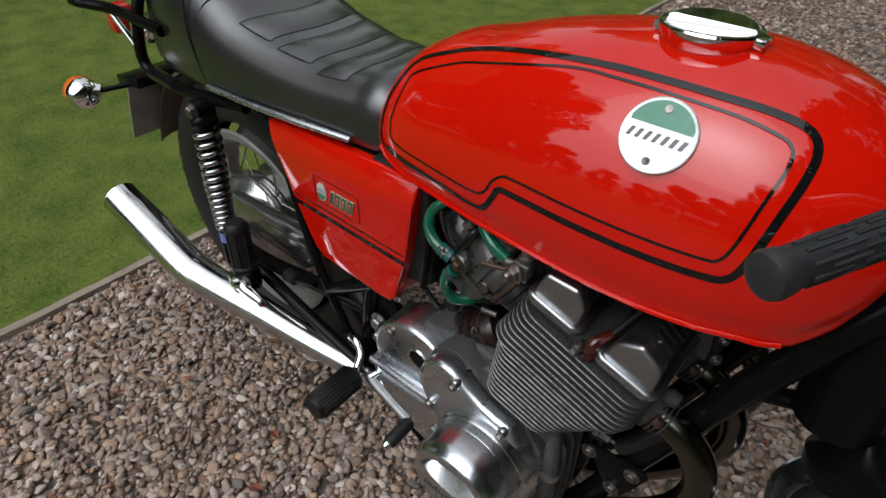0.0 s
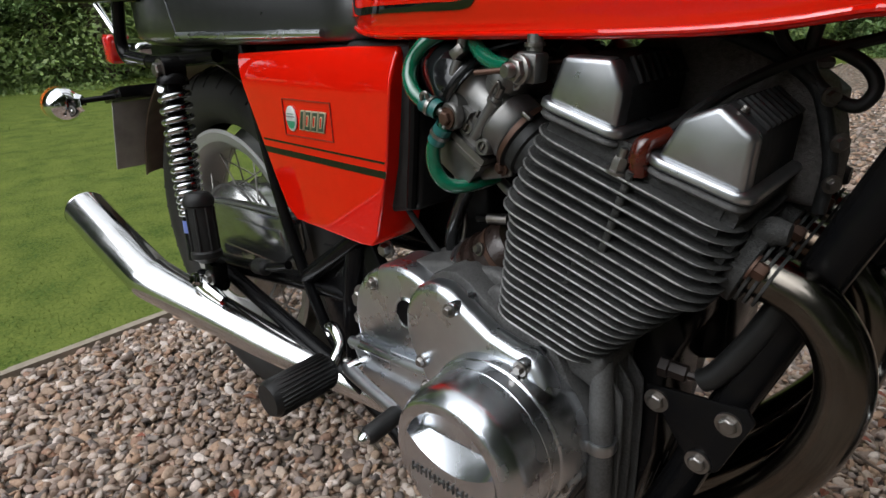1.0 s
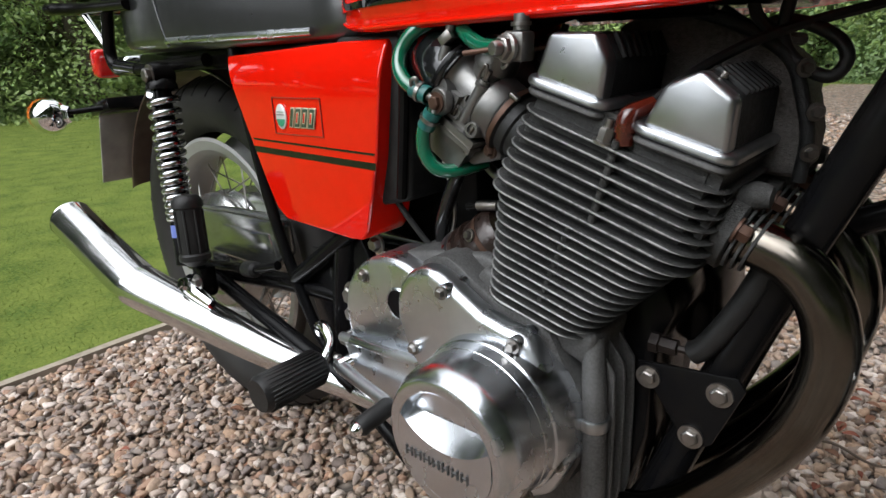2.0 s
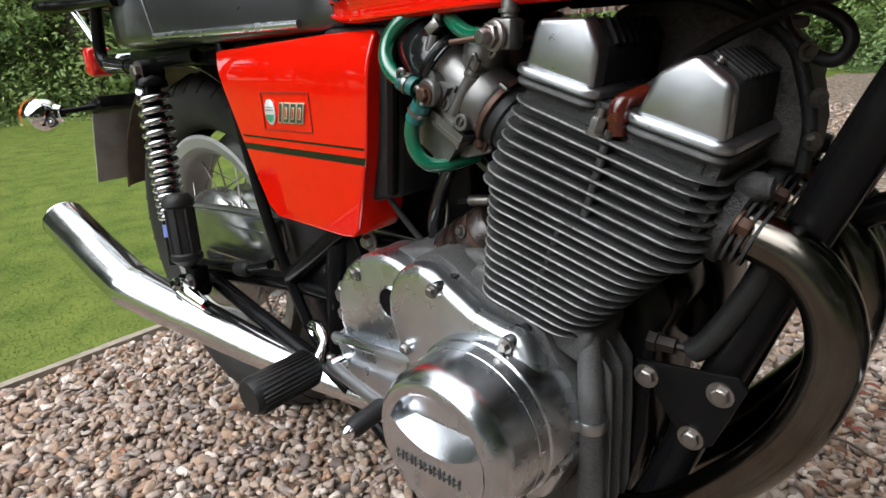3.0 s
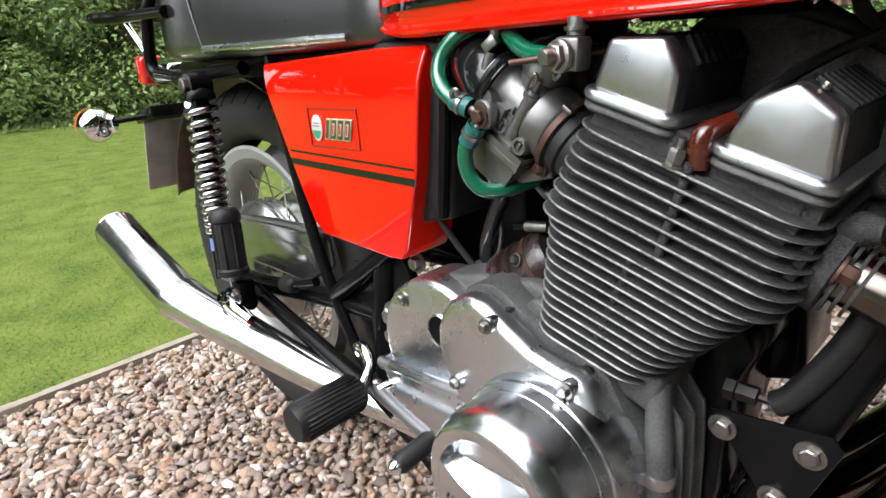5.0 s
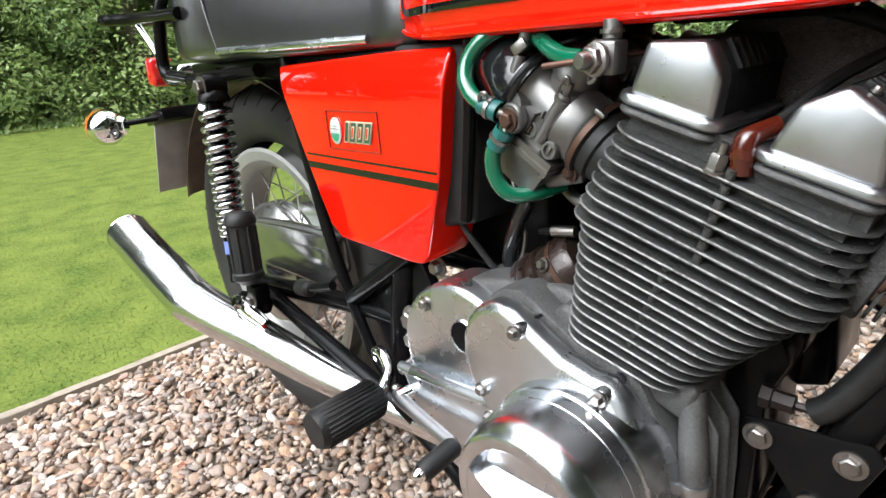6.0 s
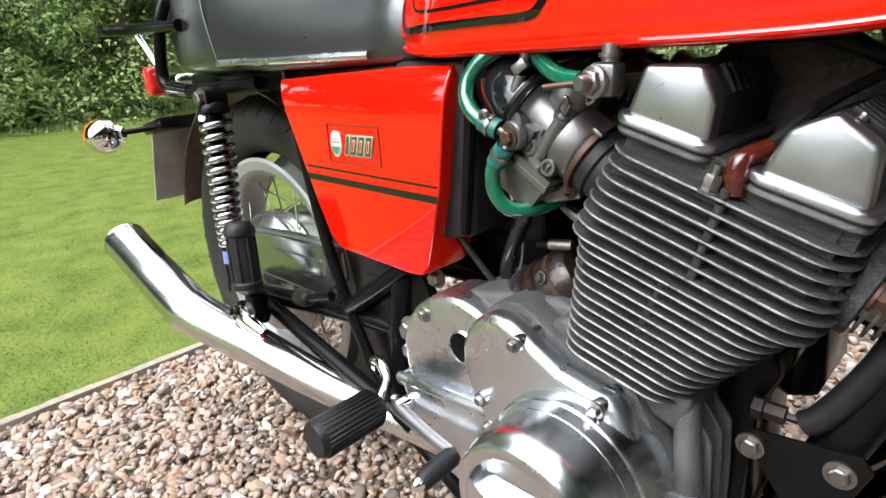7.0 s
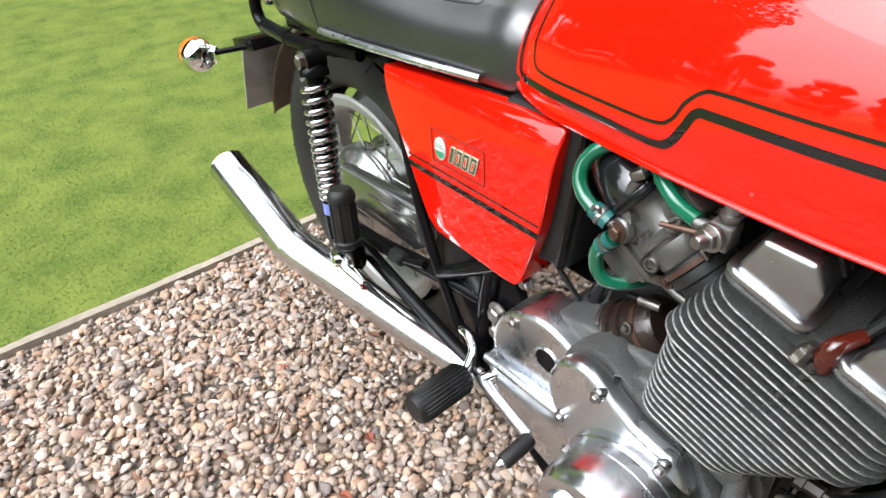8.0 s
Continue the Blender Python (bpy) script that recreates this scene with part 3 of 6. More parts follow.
def fuel_tank():
    secs = []
    for x in np.linspace(TX[0], TX[-1], 56):
        pr = tank_profile(float(x))
        secs.append([(x, -y, z) for y, z in pr] + [(x, y, z) for y, z in pr[-2:0:-1]])
    tank = part("fuel_tank", loft(secs), RED, bike, "glossy red painted fuel tank", angle=60)

    def on_flank(x, z):
        return Vector((x, -tank_y(x, z), z))

    def band(path, width, name):
        """A painted line laid on the tank's flank."""
        pts = smooth_path([(x, 0, z) for x, z in path], 10)
        pts = [on_flank(p.x, p.z) for p in pts]
        bm, rows = bmesh.new(), []
        for i, p in enumerate(pts):
            d = (pts[min(i + 1, len(pts) - 1)] - pts[max(i - 1, 0)]).normalized()
            up_z = on_flank(p.x, p.z + 0.003) - on_flank(p.x, p.z - 0.003)
            along = on_flank(p.x + 0.003, p.z) - on_flank(p.x - 0.003, p.z)
            nrm = along.cross(up_z).normalized()
            side = nrm.cross(d).normalized()
            row = []
            for s in (-0.5, -0.17, 0.17, 0.5):
                q = p + side * width * s
                q = on_flank(q.x, q.z)
                row.append(bm.verts.new(q + nrm * (0.0008 if nrm.y < 0 else -0.0008)))
            rows.append(row)
        for a, b in zip(rows, rows[1:]):
            for k in range(3):
                bm.faces.new((a[k], a[k + 1], b[k + 1], b[k]))
        part(name, bm, BLACKLINE, tank)

    outer = [(0.064, 0.758), (0.069, 0.785), (0.078, 0.808), (0.094, 0.834), (0.124, 0.851), (0.189, 0.873), (0.250, 0.888), (0.310, 0.898), (0.367, 0.904), (0.422, 0.906), (0.472, 0.905), (0.508, 0.902), (0.533, 0.896), (0.545, 0.885), (0.547, 0.867), (0.542, 0.832),
             (0.535, 0.795), (0.526, 0.778), (0.507, 0.773), (0.461, 0.77), (0.372, 0.769), (0.302, 0.769), (0.286, 0.767), (0.278, 0.753), (0.268, 0.737), (0.251, 0.731), (0.196, 0.731), (0.115, 0.731), (0.072, 0.731), (0.063, 0.742), (0.064, 0.758)]
    inner = [(0.088, 0.77), (0.098, 0.809), (0.107, 0.829), (0.155, 0.851), (0.202, 0.866), (0.311, 0.892), (0.373, 0.898), (0.428, 0.899), (0.477, 0.897), (0.51, 0.892), (0.527, 0.886), (0.532, 0.873), (0.528, 0.845), (0.522, 0.809), (0.515, 0.793),
             (0.502, 0.789), (0.456, 0.787), (0.368, 0.786), (0.303, 0.786), (0.287, 0.783), (0.275, 0.772), (0.267, 0.757), (0.252, 0.749), (0.205, 0.747), (0.122, 0.746), (0.094, 0.75), (0.088, 0.77)]
    band(outer, 0.0074, "stripe")
    band(inner, 0.0030, "stripe")

    # welded seam along the lower edge
    for s in (-1, 1):
        rim = []
        for x in np.linspace(0.05, 0.585, 34):
            zb = tank_section(float(x))[1] + 0.0035
            rim.append((float(x), s * (tank_y(float(x), zb) + 0.0005), zb))
        part("tank_seam", tube(rim, 0.0026, 8, 2), RED, tank)

    # round badge set on the flank
    cx, cz, r = 0.430, 0.871, 0.033
    cy = -tank_y(cx, cz)
    slope = (tank_y(cx, cz + 0.02) - tank_y(cx, cz - 0.02)) / 0.04
    turn = (tank_y(cx + 0.02, cz) - tank_y(cx - 0.02, cz)) / 0.04
    ax = Vector((-turn, -1, -slope)).normalized()
    up = (Vector((0, 0, 1)) - ax * ax.z).normalized()
    side = ax.cross(up) * -1
    if side.x < 0:
        side = -side
    o = Vector((cx, cy, cz)) + ax * 0.001
    badge = part("badge", lathe([(-0.006, 0), (-0.006, r * 1.03), (0.001, r * 1.03), (0.002, r), (0.0016, r * 0.94), (0.0016, 0)], o, ax, 48), BADGEWHITE, tank, "round silver badge with a green upper field")

    def disc_field(z0, z1, mat, name, lift):
        bm = bmesh.new()
        top, bot = [], []
        for k in range(25):
            s = -1 + 2 * k / 24
            x = s * r * 0.93
            h = math.sqrt(max(0, (r * 0.93) ** 2 - x * x))
            a, b = max(-h, z0 * r), min(h, z1 * r)
            if b > a:
                top.append(bm.verts.new(o + ax * lift + side * x + up * b))
                bot.append(bm.verts.new(o + ax * lift + side * x + up * a))
        for i in range(len(top) - 1):
            bm.faces.new((bot[i], bot[i + 1], top[i + 1], top[i]))
        part(name, bm, mat, tank)
    disc_field(0.22, 1.0, BADGEGREEN, "badge_field", 0.002)
    bm = bmesh.new()
    for k in range(7):
        c = o + ax * 0.0022 + side * (-0.72 + 0.24 * k) * r + up * (-0.08 * r)
        vs = [bm.verts.new(c + side * ((sx * 0.055 + 0.05 * sz) * r) + up * (sz * 0.13 * r)) for sx, sz in ((-1, -1), (1, -1), (1, 1), (-1, 1))]
        bm.faces.new(vs)
    part("badge_mark", bm, BLACKLINE, tank, "dark slanted bars across the badge", smooth=False)
    for dz, mat in ((0.72, STEEL), (-0.72, BLACKLINE)):
        part("badge_rivet", lathe([(0.001, 0.004), (0.003, 0.0035), (0.003, 0.002), (0.0022, 0)], o + up * dz * r, ax, 16), mat, tank)

    # chrome filler cap: a bowl-sided lid, its rear half stepped up, with hinge and latch
    c, axu = Vector((0.416, -0.014, tank_section(0.416)[0] - 0.016)), Vector((0.0, 0.06, 1)).normalized()
    cap = lathe([(-0.006, 0), (-0.006, 0.030), (0.001, 0.032), (0.004, 0.038), (0.010, 0.0435), (0.018, 0.0468), (0.0225, 0.0475), (0.0245, 0.0462), (0.0250, 0.043), (0.0240, 0.0415), (0.0240, 0)], c, axu, 56)
    cap = part("filler_cap", cap, CHROME, tank, "chrome flip-up filler cap")
    step = [(0.0405 * math.cos(a), 0.0405 * math.sin(a)) for a in (math.pi * k / 20 for k in range(21))]
    bm = loft([[c + axu * h + Vector((x * g, y * g - 0.004, 0)) for x, y in step] for h, g in ((0.0225, 1.0), (0.0262, 1.0), (0.0280, 0.95))])
    part("cap_step", bm, CHROME, tank)
    part("cap_latch", box(c + Vector((0.046, -0.004, 0.020)), (0.014, 0.022, 0.009), (0, 12, 0), 0.002), CHROME, tank)
    part("cap_hinge", rod(c + Vector((-0.045, -0.014, 0.018)), c + Vector((-0.045, 0.014, 0.018)), 0.0045), CHROME, tank)
    return tank


fuel_tank()


# -- seat --
def seat():
    X = [-0.53, -0.515, -0.48, -0.43, -0.38, -0.32, -0.24, -0.16, -0.08, 0.0, 0.04, 0.062]
    TOP = [0.78, 0.86, 0.90, 0.912, 0.90, 0.868, 0.828, 0.806, 0.796, 0.797, 0.797, 0.785]
    BOT = [0.725, 0.71, 0.702, 0.698, 0.697, 0.697, 0.697, 0.697, 0.697, 0.697, 0.698, 0.700]
    WID = [0.085, 0.112, 0.128, 0.136, 0.139, 0.139, 0.133, 0.124, 0.114, 0.104, 0.100, 0.093]
    secs = []
    for x in np.linspace(X[0], X[-1], 90):
        x = float(x)
        zt, zb, w = curve_at(x, X, TOP), curve_at(x, X, BOT), curve_at(x, X, WID)
        pts = [(0, zb), (w * 0.93, zb), (w * 0.985, zb + 0.006)]
        for k in range(17):
            a = math.pi / 2 * k / 16
            y = w * math.cos(a) ** (2 / 3.6) if k < 16 else 0.0
            z = zb + 0.02 + (zt - zb - 0.02) * math.sin(a) ** (2 / 3.0)
            pts.append((y, z))
        secs.append([(x, -y, z) for y, z in pts] + [(x, y, z) for y, z in pts[-2:0:-1]])
    st = part("seat", loft(secs), VINYL, bike, "black vinyl dual seat with stitched ribs", angle=70)

    def top(x, y, lift=0.0):
        zt, zb, w = curve_at(x, X, TOP), curve_at(x, X, BOT), curve_at(x, X, WID)
        a = math.acos(min(1.0, (abs(y) / w) ** 1.8))
        return Vector((x, y, zb + 0.02 + (zt - zb - 0.02) * math.sin(a) ** (2 / 3.0) + lift))

    thread = material("dark_seat_stitching", (0.004, 0.004, 0.004), 0.8)
    # pressed ribs: each a stitched loop across the seat
    for x0, x1 in ((-0.223, -0.168), (-0.142, -0.085), (-0.054, -0.010)):
        ring = []
        for k in range(25):
            y = -0.100 + 0.200 * k / 24
            e = (abs(y) / 0.1) ** 2
            ring.append((x0 - 0.024 * e, y * (0.93 + 0.6 * (x0 < -0.2) * 0.1)))
        back = [(x1 - 0.020 * (abs(y) / 0.1) ** 2, y * 0.92) for x, y in reversed(ring)]
        loop = [top(x, y, -0.0004) for x, y in ring + back]
        part("stitching", tube(loop + [loop[0]], 0.0013, 6, 2), thread, st)
        puff = bmesh.new()
        rows = []
        for i in range(9):
            f = i / 8
            rows.append([puff.verts.new(top(ring[k][0] * (1 - f) + back[24 - k][0] * f, ring[k][1] * (1 - f) + back[24 - k][1] * f, 0.0003 + 0.0045 * (math.sin(math.pi * f) ** 0.6) * (1 - (abs(k - 12) / 12) ** 6))) for k in range(25)])
        for p, q in zip(rows, rows[1:]):
            for k in range(24):
                puff.faces.new((p[k], p[k + 1], q[k + 1], q[k]))
        part("rib", puff, VINYL, st)
    part("stitching", tube([top(-0.275 - 0.052 * (abs(y) / 0.133) ** 2, y, 0.0004) for y in (-0.130, -0.11, -0.08, -0.04, 0.0, 0.04, 0.08, 0.11, 0.13)], 0.0014, 6, 4), thread, st)
    for s in (-1, 1):
        a, b = Vector((0.0, s * 0.1075, 0.709)), Vector((-0.306, s * 0.1430, 0.711))
        bm = tube([a, a.lerp(b, 0.33) + Vector((0, s * 0.004, 0)), a.lerp(b, 0.66) + Vector((0, s * 0.004, 0)), b], 0.0055, 10, 6)
        part("trim_strip", bm, POLISHED, st, "chrome trim strip")
    x0, w = -0.315, curve_at(-0.315, X, WID)
    part("seam", tube([(x0 + 0.0, -w * 0.99, 0.703), (x0 - 0.012, -w * 1.003, 0.74), (x0 - 0.028, -w * 0.99, 0.80), (x0 - 0.03, -w * 0.9, 0.86)], 0.0018, 6, 6), VINYL, st)
    return st


seat()


# -- side panel --
def side_panel():
    SIDE = [(-0.187, 0.686), (-0.166, 0.632), (-0.118, 0.520), (-0.098, 0.480), (-0.078, 0.465), (0.060, 0.459), (0.081, 0.461), (0.092, 0.474), (0.119, 0.567), (0.133, 0.655), (0.1375, 0.690), (0.133, 0.695), (0.060, 0.695)]
    bm = bmesh.new()
    prism(SIDE, -0.127, -0.055, 0.009, 4, bm)
    for z in (0.645, 0.655, 0.664, 0.672, 0.679, 0.685, 0.690):
        bmesh.ops.bisect_plane(bm, geom=bm.verts[:] + bm.edges[:] + bm.faces[:], plane_co=(0, 0, z), plane_no=(0, 0, 1))
    for v in bm.verts:
        if v.co.z > 0.645 and v.co.y < -0.1:
            v.co.y += 0.017 * ((v.co.z - 0.645) / 0.055) ** 2
    panel = part("side_panel", bm, RED, bike, "red painted side panel with chipped edges", angle=50)
    yy = -0.1278

    def line(z_left, z_right, w):
        bm = bmesh.new()
        xl, xr = -0.130, 0.1165
        vs = [bm.verts.new(p) for p in ((xl - 0.004, yy, z_left + w / 2), (xl, yy, z_left - w / 2), (xr, yy, z_right - w / 2), (xr + 0.002, yy, z_right + w / 2))]
        bm.faces.new(vs)
        part("stripe", bm, BLACKLINE, panel)
    line(0.5745, 0.5705, 0.0028)
    line(0.5605, 0.5565, 0.0085)
    # frame line round the emblem, a groove's shade painted as darker red
    bm = bmesh.new()
    for x0, x1, z0, z1 in ((-0.074, 0.026, 0.631, 0.6321), (-0.074, 0.026, 0.5845, 0.5856), (-0.0751, -0.074, 0.5845, 0.6321), (0.026, 0.0271, 0.5845, 0.6321)):
        bmesh.ops.create_cube(bm, size=1, matrix=pose((x0 + x1) / 2, yy, (z0 + z1) / 2) @ Matrix.Diagonal((x1 - x0, 0.0012, z1 - z0, 1)))
    part("emblem_frame", bm, material("shaded_groove_red", (0.20, 0.012, 0.006), 0.5), panel, smooth=False)
    bm = lathe([(0, 0), (0, 0.0150), (0.0014, 0.0150), (0.0022, 0.0136), (0.002, 0)], (-0.0565, yy, 0.6075), (0, -1, 0), 32)
    for v in bm.verts:
        v.co.x, v.co.z = -0.0565 + (v.co.x + 0.0565) * 0.74, 0.6075 + (v.co.z - 0.6075) * 1.08
    part("badge", bm, BADGEWHITE, panel, "small oval white and green badge")
    bm = bmesh.new()
    ring = [bm.verts.new((-0.0565 + 0.0092 * math.cos(a), yy - 0.0024, 0.6045 + 0.0100 * math.sin(a))) for a in (math.pi + math.pi * k / 14 for k in range(15))]
    bm.faces.new(ring)
    part("badge_field", bm, BADGEGREEN, panel)
    # raised slanted figures 1000: brass rims, green enamel, open middles
    enamel = material("dark_green_enamel", (0.020, 0.045, 0.022), 0.4, 0, 0.3)

    def slanted(xc, w, h, lift, base):
        q = [(xc + sx * w / 2 + sz * h / 2 * 0.30, 0.6072 + sz * h / 2) for sx, sz in ((-1, -1), (1, -1), (1, 1), (-1, 1))]
        return prism(q, yy - lift, yy - base, 0.0005, 1)
    for xc, w in ((-0.0325, 0.0082), (-0.0195, 0.0128), (-0.0055, 0.0128), (0.0085, 0.0128)):
        fig = part("figure", slanted(xc, w, 0.0255, 0.0020, -0.0005), GOLD, panel, "brass rimmed figure")
        part("enamel", slanted(xc, w - 0.0026, 0.0228, 0.0026, 0.0014), enamel, fig)
        if w > 0.01:
            part("figure_rim", slanted(xc, 0.0052, 0.0148, 0.0030, 0.0016), GOLD, fig)
            part("figure_middle", slanted(xc, 0.0028, 0.0122, 0.0034, 0.0020), RED, fig)
    part("badge_line", box((-0.0565, yy - 0.0024, 0.6100), (0.0190, 0.0006, 0.0012), (0, 0, 0), 0.0002, 1), STEEL, panel)
    part("badge_line", box((-0.0565, yy - 0.0024, 0.6135), (0.0170, 0.0006, 0.0008), (0, 0, 0), 0.0002, 1), BADGEGREEN, panel)
    rng = random.Random(12)
    bare = material("bare_chipped_metal", (0.55, 0.52, 0.49), 0.55, 0.3, 0, 0.15, 200)
    worn = material("dark_worn_primer", (0.05, 0.024, 0.018), 0.7)
    for k in range(46):
        f = rng.random()
        if k % 2:
            x, z = 0.0905 + (0.1275 - 0.0905) * f, 0.480 + (0.640 - 0.480) * f
        else:
            x, z = -0.1130 + (-0.1530 + 0.1130) * f, 0.520 + (0.640 - 0.520) * f
        sz = rng.uniform(0.0005, 0.0014)
        part("paint_chip", lathe([(0.0, 0.0), (0.0, sz), (0.0004, sz * 0.6), (0.0004, 0)], (x + rng.uniform(-0.002, 0.002), -0.1262 + abs(rng.gauss(0, 0.0006)), z), (0.3 if k % 2 else -0.3, -1, 0), 7), worn if k % 2 else bare, panel)
    return panel


side_panel()


# -- engine --
TILT_C, TILT_S = math.cos(radians(16)), math.sin(radians(16))


def eng(u, y, v):
    """A place in the block's own tilted axes."""
    return Vector((0.40 + u * TILT_C + v * TILT_S, y, 0.53 - u * TILT_S + v * TILT_C))


def fin_v(u, v):
    """The fins lean a little more than the block, most at the top."""
    return v - (0.025 + 0.5 * v) * (u + 0.02)


def fin_plate(u0, u1, v, half, r=0.028, t=0.0022):
    """A cooling fin with rounded corners and a thin bright rim."""
    out = []
    for cx, cy, a0 in ((u1 - r, half - r, 0), (u0 + r, half - r, 90), (u0 + r, -half + r, 180), (u1 - r, -half + r, 270)):
        for k in range(13):
            a = radians(a0 + 7.5 * k)
            out.append((cx + r * math.cos(a), cy + r * math.sin(a)))
    bm = bmesh.new()
    rings = []
    for inset, dv in ((0.012, -t * 0.9), (0.0008, -t * 0.45), (0.0, 0), (0.0008, t * 0.45), (0.012, t * 0.9)):
        ring = []
        for u, y in out:
            su = 1 - inset / max(abs(u1 - u0) / 2, 0.01)
            mu = (u0 + u1) / 2
            uu = mu + (u - mu) * su
            ring.append(bm.verts.new(eng(uu, y * (1 - inset / half), fin_v(uu, v) + dv)))
        rings.append(ring)
    for a, b in zip(rings, rings[1:]):
        for k in range(len(out)):
            bm.faces.new((a[k], a[(k + 1) % len(out)], b[(k + 1) % len(out)], b[k]))
    bm.faces.new(rings[0][::-1])
    bm.faces.new(rings[-1])
    return bm


def engine():
    core = bmesh.new()
    loft([[eng(u, y, v) for u, y in ((a + 0.012, -0.144), (b - 0.024, -0.144), (b - 0.024, 0.144), (a + 0.012, 0.144))]
          for v, a, b in ((-0.105, -0.085, 0.03), (-0.05, -0.095, 0.052), (0.02, -0.108, 0.092), (0.098, -0.093, 0.094))], True, core)
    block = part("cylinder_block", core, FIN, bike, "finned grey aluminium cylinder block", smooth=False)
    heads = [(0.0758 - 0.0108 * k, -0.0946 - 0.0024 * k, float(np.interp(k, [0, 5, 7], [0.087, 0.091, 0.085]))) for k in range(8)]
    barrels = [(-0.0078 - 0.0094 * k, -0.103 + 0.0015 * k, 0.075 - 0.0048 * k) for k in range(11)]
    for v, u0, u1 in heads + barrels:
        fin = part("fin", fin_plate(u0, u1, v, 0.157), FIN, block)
        # worn bright rim of the fin, thinned at the front to paint in shade
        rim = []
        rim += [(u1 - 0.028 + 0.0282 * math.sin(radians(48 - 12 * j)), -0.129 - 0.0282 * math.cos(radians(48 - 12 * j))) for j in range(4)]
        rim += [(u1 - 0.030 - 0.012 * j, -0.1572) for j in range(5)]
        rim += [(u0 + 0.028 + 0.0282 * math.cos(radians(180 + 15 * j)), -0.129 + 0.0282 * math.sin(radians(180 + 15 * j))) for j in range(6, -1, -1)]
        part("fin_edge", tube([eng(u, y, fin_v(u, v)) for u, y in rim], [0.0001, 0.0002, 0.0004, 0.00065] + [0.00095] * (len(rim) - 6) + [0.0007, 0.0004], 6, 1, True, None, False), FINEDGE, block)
    # studs that pass the fins on the near flank
    for k in range(7):
        v = 0.078 - 0.0105 * k
        part("stud", rod(eng(0.0, -0.153, v - 0.004), eng(0.0, -0.153, v + 0.004), 0.0036, 10), FIN, block)
    part("stud", rod(eng(-0.025, -0.150, -0.085), eng(-0.018, -0.150, 0.0), 0.0036, 10), FIN, block)
    part("head_nut", hexbolt(eng(-0.0115, -0.150, 0.0765), eng(0, 0, 1) - eng(0, 0, 0), 0.0064, 0.012), STEEL, block)
    part("stud_end", rod(eng(-0.0115, -0.150, 0.085), eng(-0.0115, -0.150, 0.0955), 0.0032), STEEL, block)
    part("head_deck", loft([[eng(u, y, fin_v(u, v)) for u, y in ((-0.082, -0.146), (0.072, -0.146), (0.072, 0.146), (-0.082, 0.146))] for v in (0.066, 0.0772)]), FIN, block, smooth=False)
    for a, b in ((-0.078, -0.020), (0.026, 0.080)):
        part("cover_seat", loft([[eng(u, y, v) for u, y in ((a, -0.142), (b, -0.142), (b, 0.142), (a, 0.142))] for v in (0.070, 0.090)]), FIN, block, smooth=False)

    # cam covers
    R = [(0.3445, 0.655), (0.358, 0.6905), (0.399, 0.6885), (0.4095, 0.667), (0.4050, 0.636)]
    F = [(0.4385, 0.620), (0.454, 0.650), (0.479, 0.660), (0.5035, 0.6405), (0.5015, 0.601)]
    for poly in (R, F):
        # polished end cap on a black-painted body
        cover = part("cam_cover", prism(poly, -0.149, -0.128, 0.0048, 4), SATIN, bike, "aluminium cam cover with a polished end and black sides", angle=55)
        mx, mz = sum(p[0] for p in poly) / len(poly), sum(p[1] for p in poly) / len(poly)
        part("cover_body", prism([(mx + (x - mx) * 0.985, mz + (z - mz) * 0.985) for x, z in poly], -0.1440, 0.15, 0.003, 2), WRINKLE, cover, "black painted cover sides")
        top, low = Vector((poly[2][0], 0, poly[2][1])), Vector((poly[3][0], 0, poly[3][1]))
        for k in range(13):
            q = (top + low) / 2
            part("cover_rib", box((q.x + 0.0005, -0.118 + 0.0125 * k, q.z + 0.0005), ((low - top).length * 0.92, 0.0045, 0.0050), (0, math.degrees(math.atan2(top.z - low.z, low.x - top.x)), 0), 0.0012, 2), WRINKLE, cover)
        a, b = Vector((poly[0][0], 0, poly[0][1])), Vector((poly[-1][0], 0, poly[-1][1]))
        d = (b - a).normalized()
        nrm = Vector((-d.z, 0, d.x))
        for name, lo, hi, grow, mat in (("flange", -0.0055, 0.0028, 0.0075, SATIN), ("gasket_flange", -0.0130, -0.0068, 0.006, CAST)):
            # plate with rounded corners
            r, s0, s1, y0, y1 = 0.014, -grow, (b - a).length + grow, -0.147 - grow, 0.148 + grow
            out = []
            for cs, cy, a0 in ((s1 - r, y1 - r, 0), (s0 + r, y1 - r, 90), (s0 + r, y0 + r, 180), (s1 - r, y0 + r, 270)):
                out += [(cs, cy, radians(a0 + 15 * k)) for k in range(7)]
            bm = bmesh.new()
            loft([[a + d * (cs + (r - e) * math.cos(t)) + Vector((0, cy + (r - e) * math.sin(t), 0)) + nrm * h for cs, cy, t in out]
                  for h, e in ((lo, 0.002), (lo + 0.002, 0.0), (hi - 0.003, 0.0), (hi - 0.0012, 0.0008), (hi, 0.003))], True, bm)
            part(name, bm, mat, cover, angle=40)
    part("cover_screw", hexbolt((0.487, -0.124, 0.6548), (0.5, 0, 0.8), 0.0022, 0.003), STEEL, cover)
    hump = [(0.335, 0.60), (0.35, 0.672), (0.362, 0.697), (0.392, 0.703), (0.430, 0.703), (0.460, 0.693), (0.487, 0.679), (0.510, 0.660), (0.522, 0.628), (0.528, 0.60), (0.526, 0.565), (0.45, 0.57)]
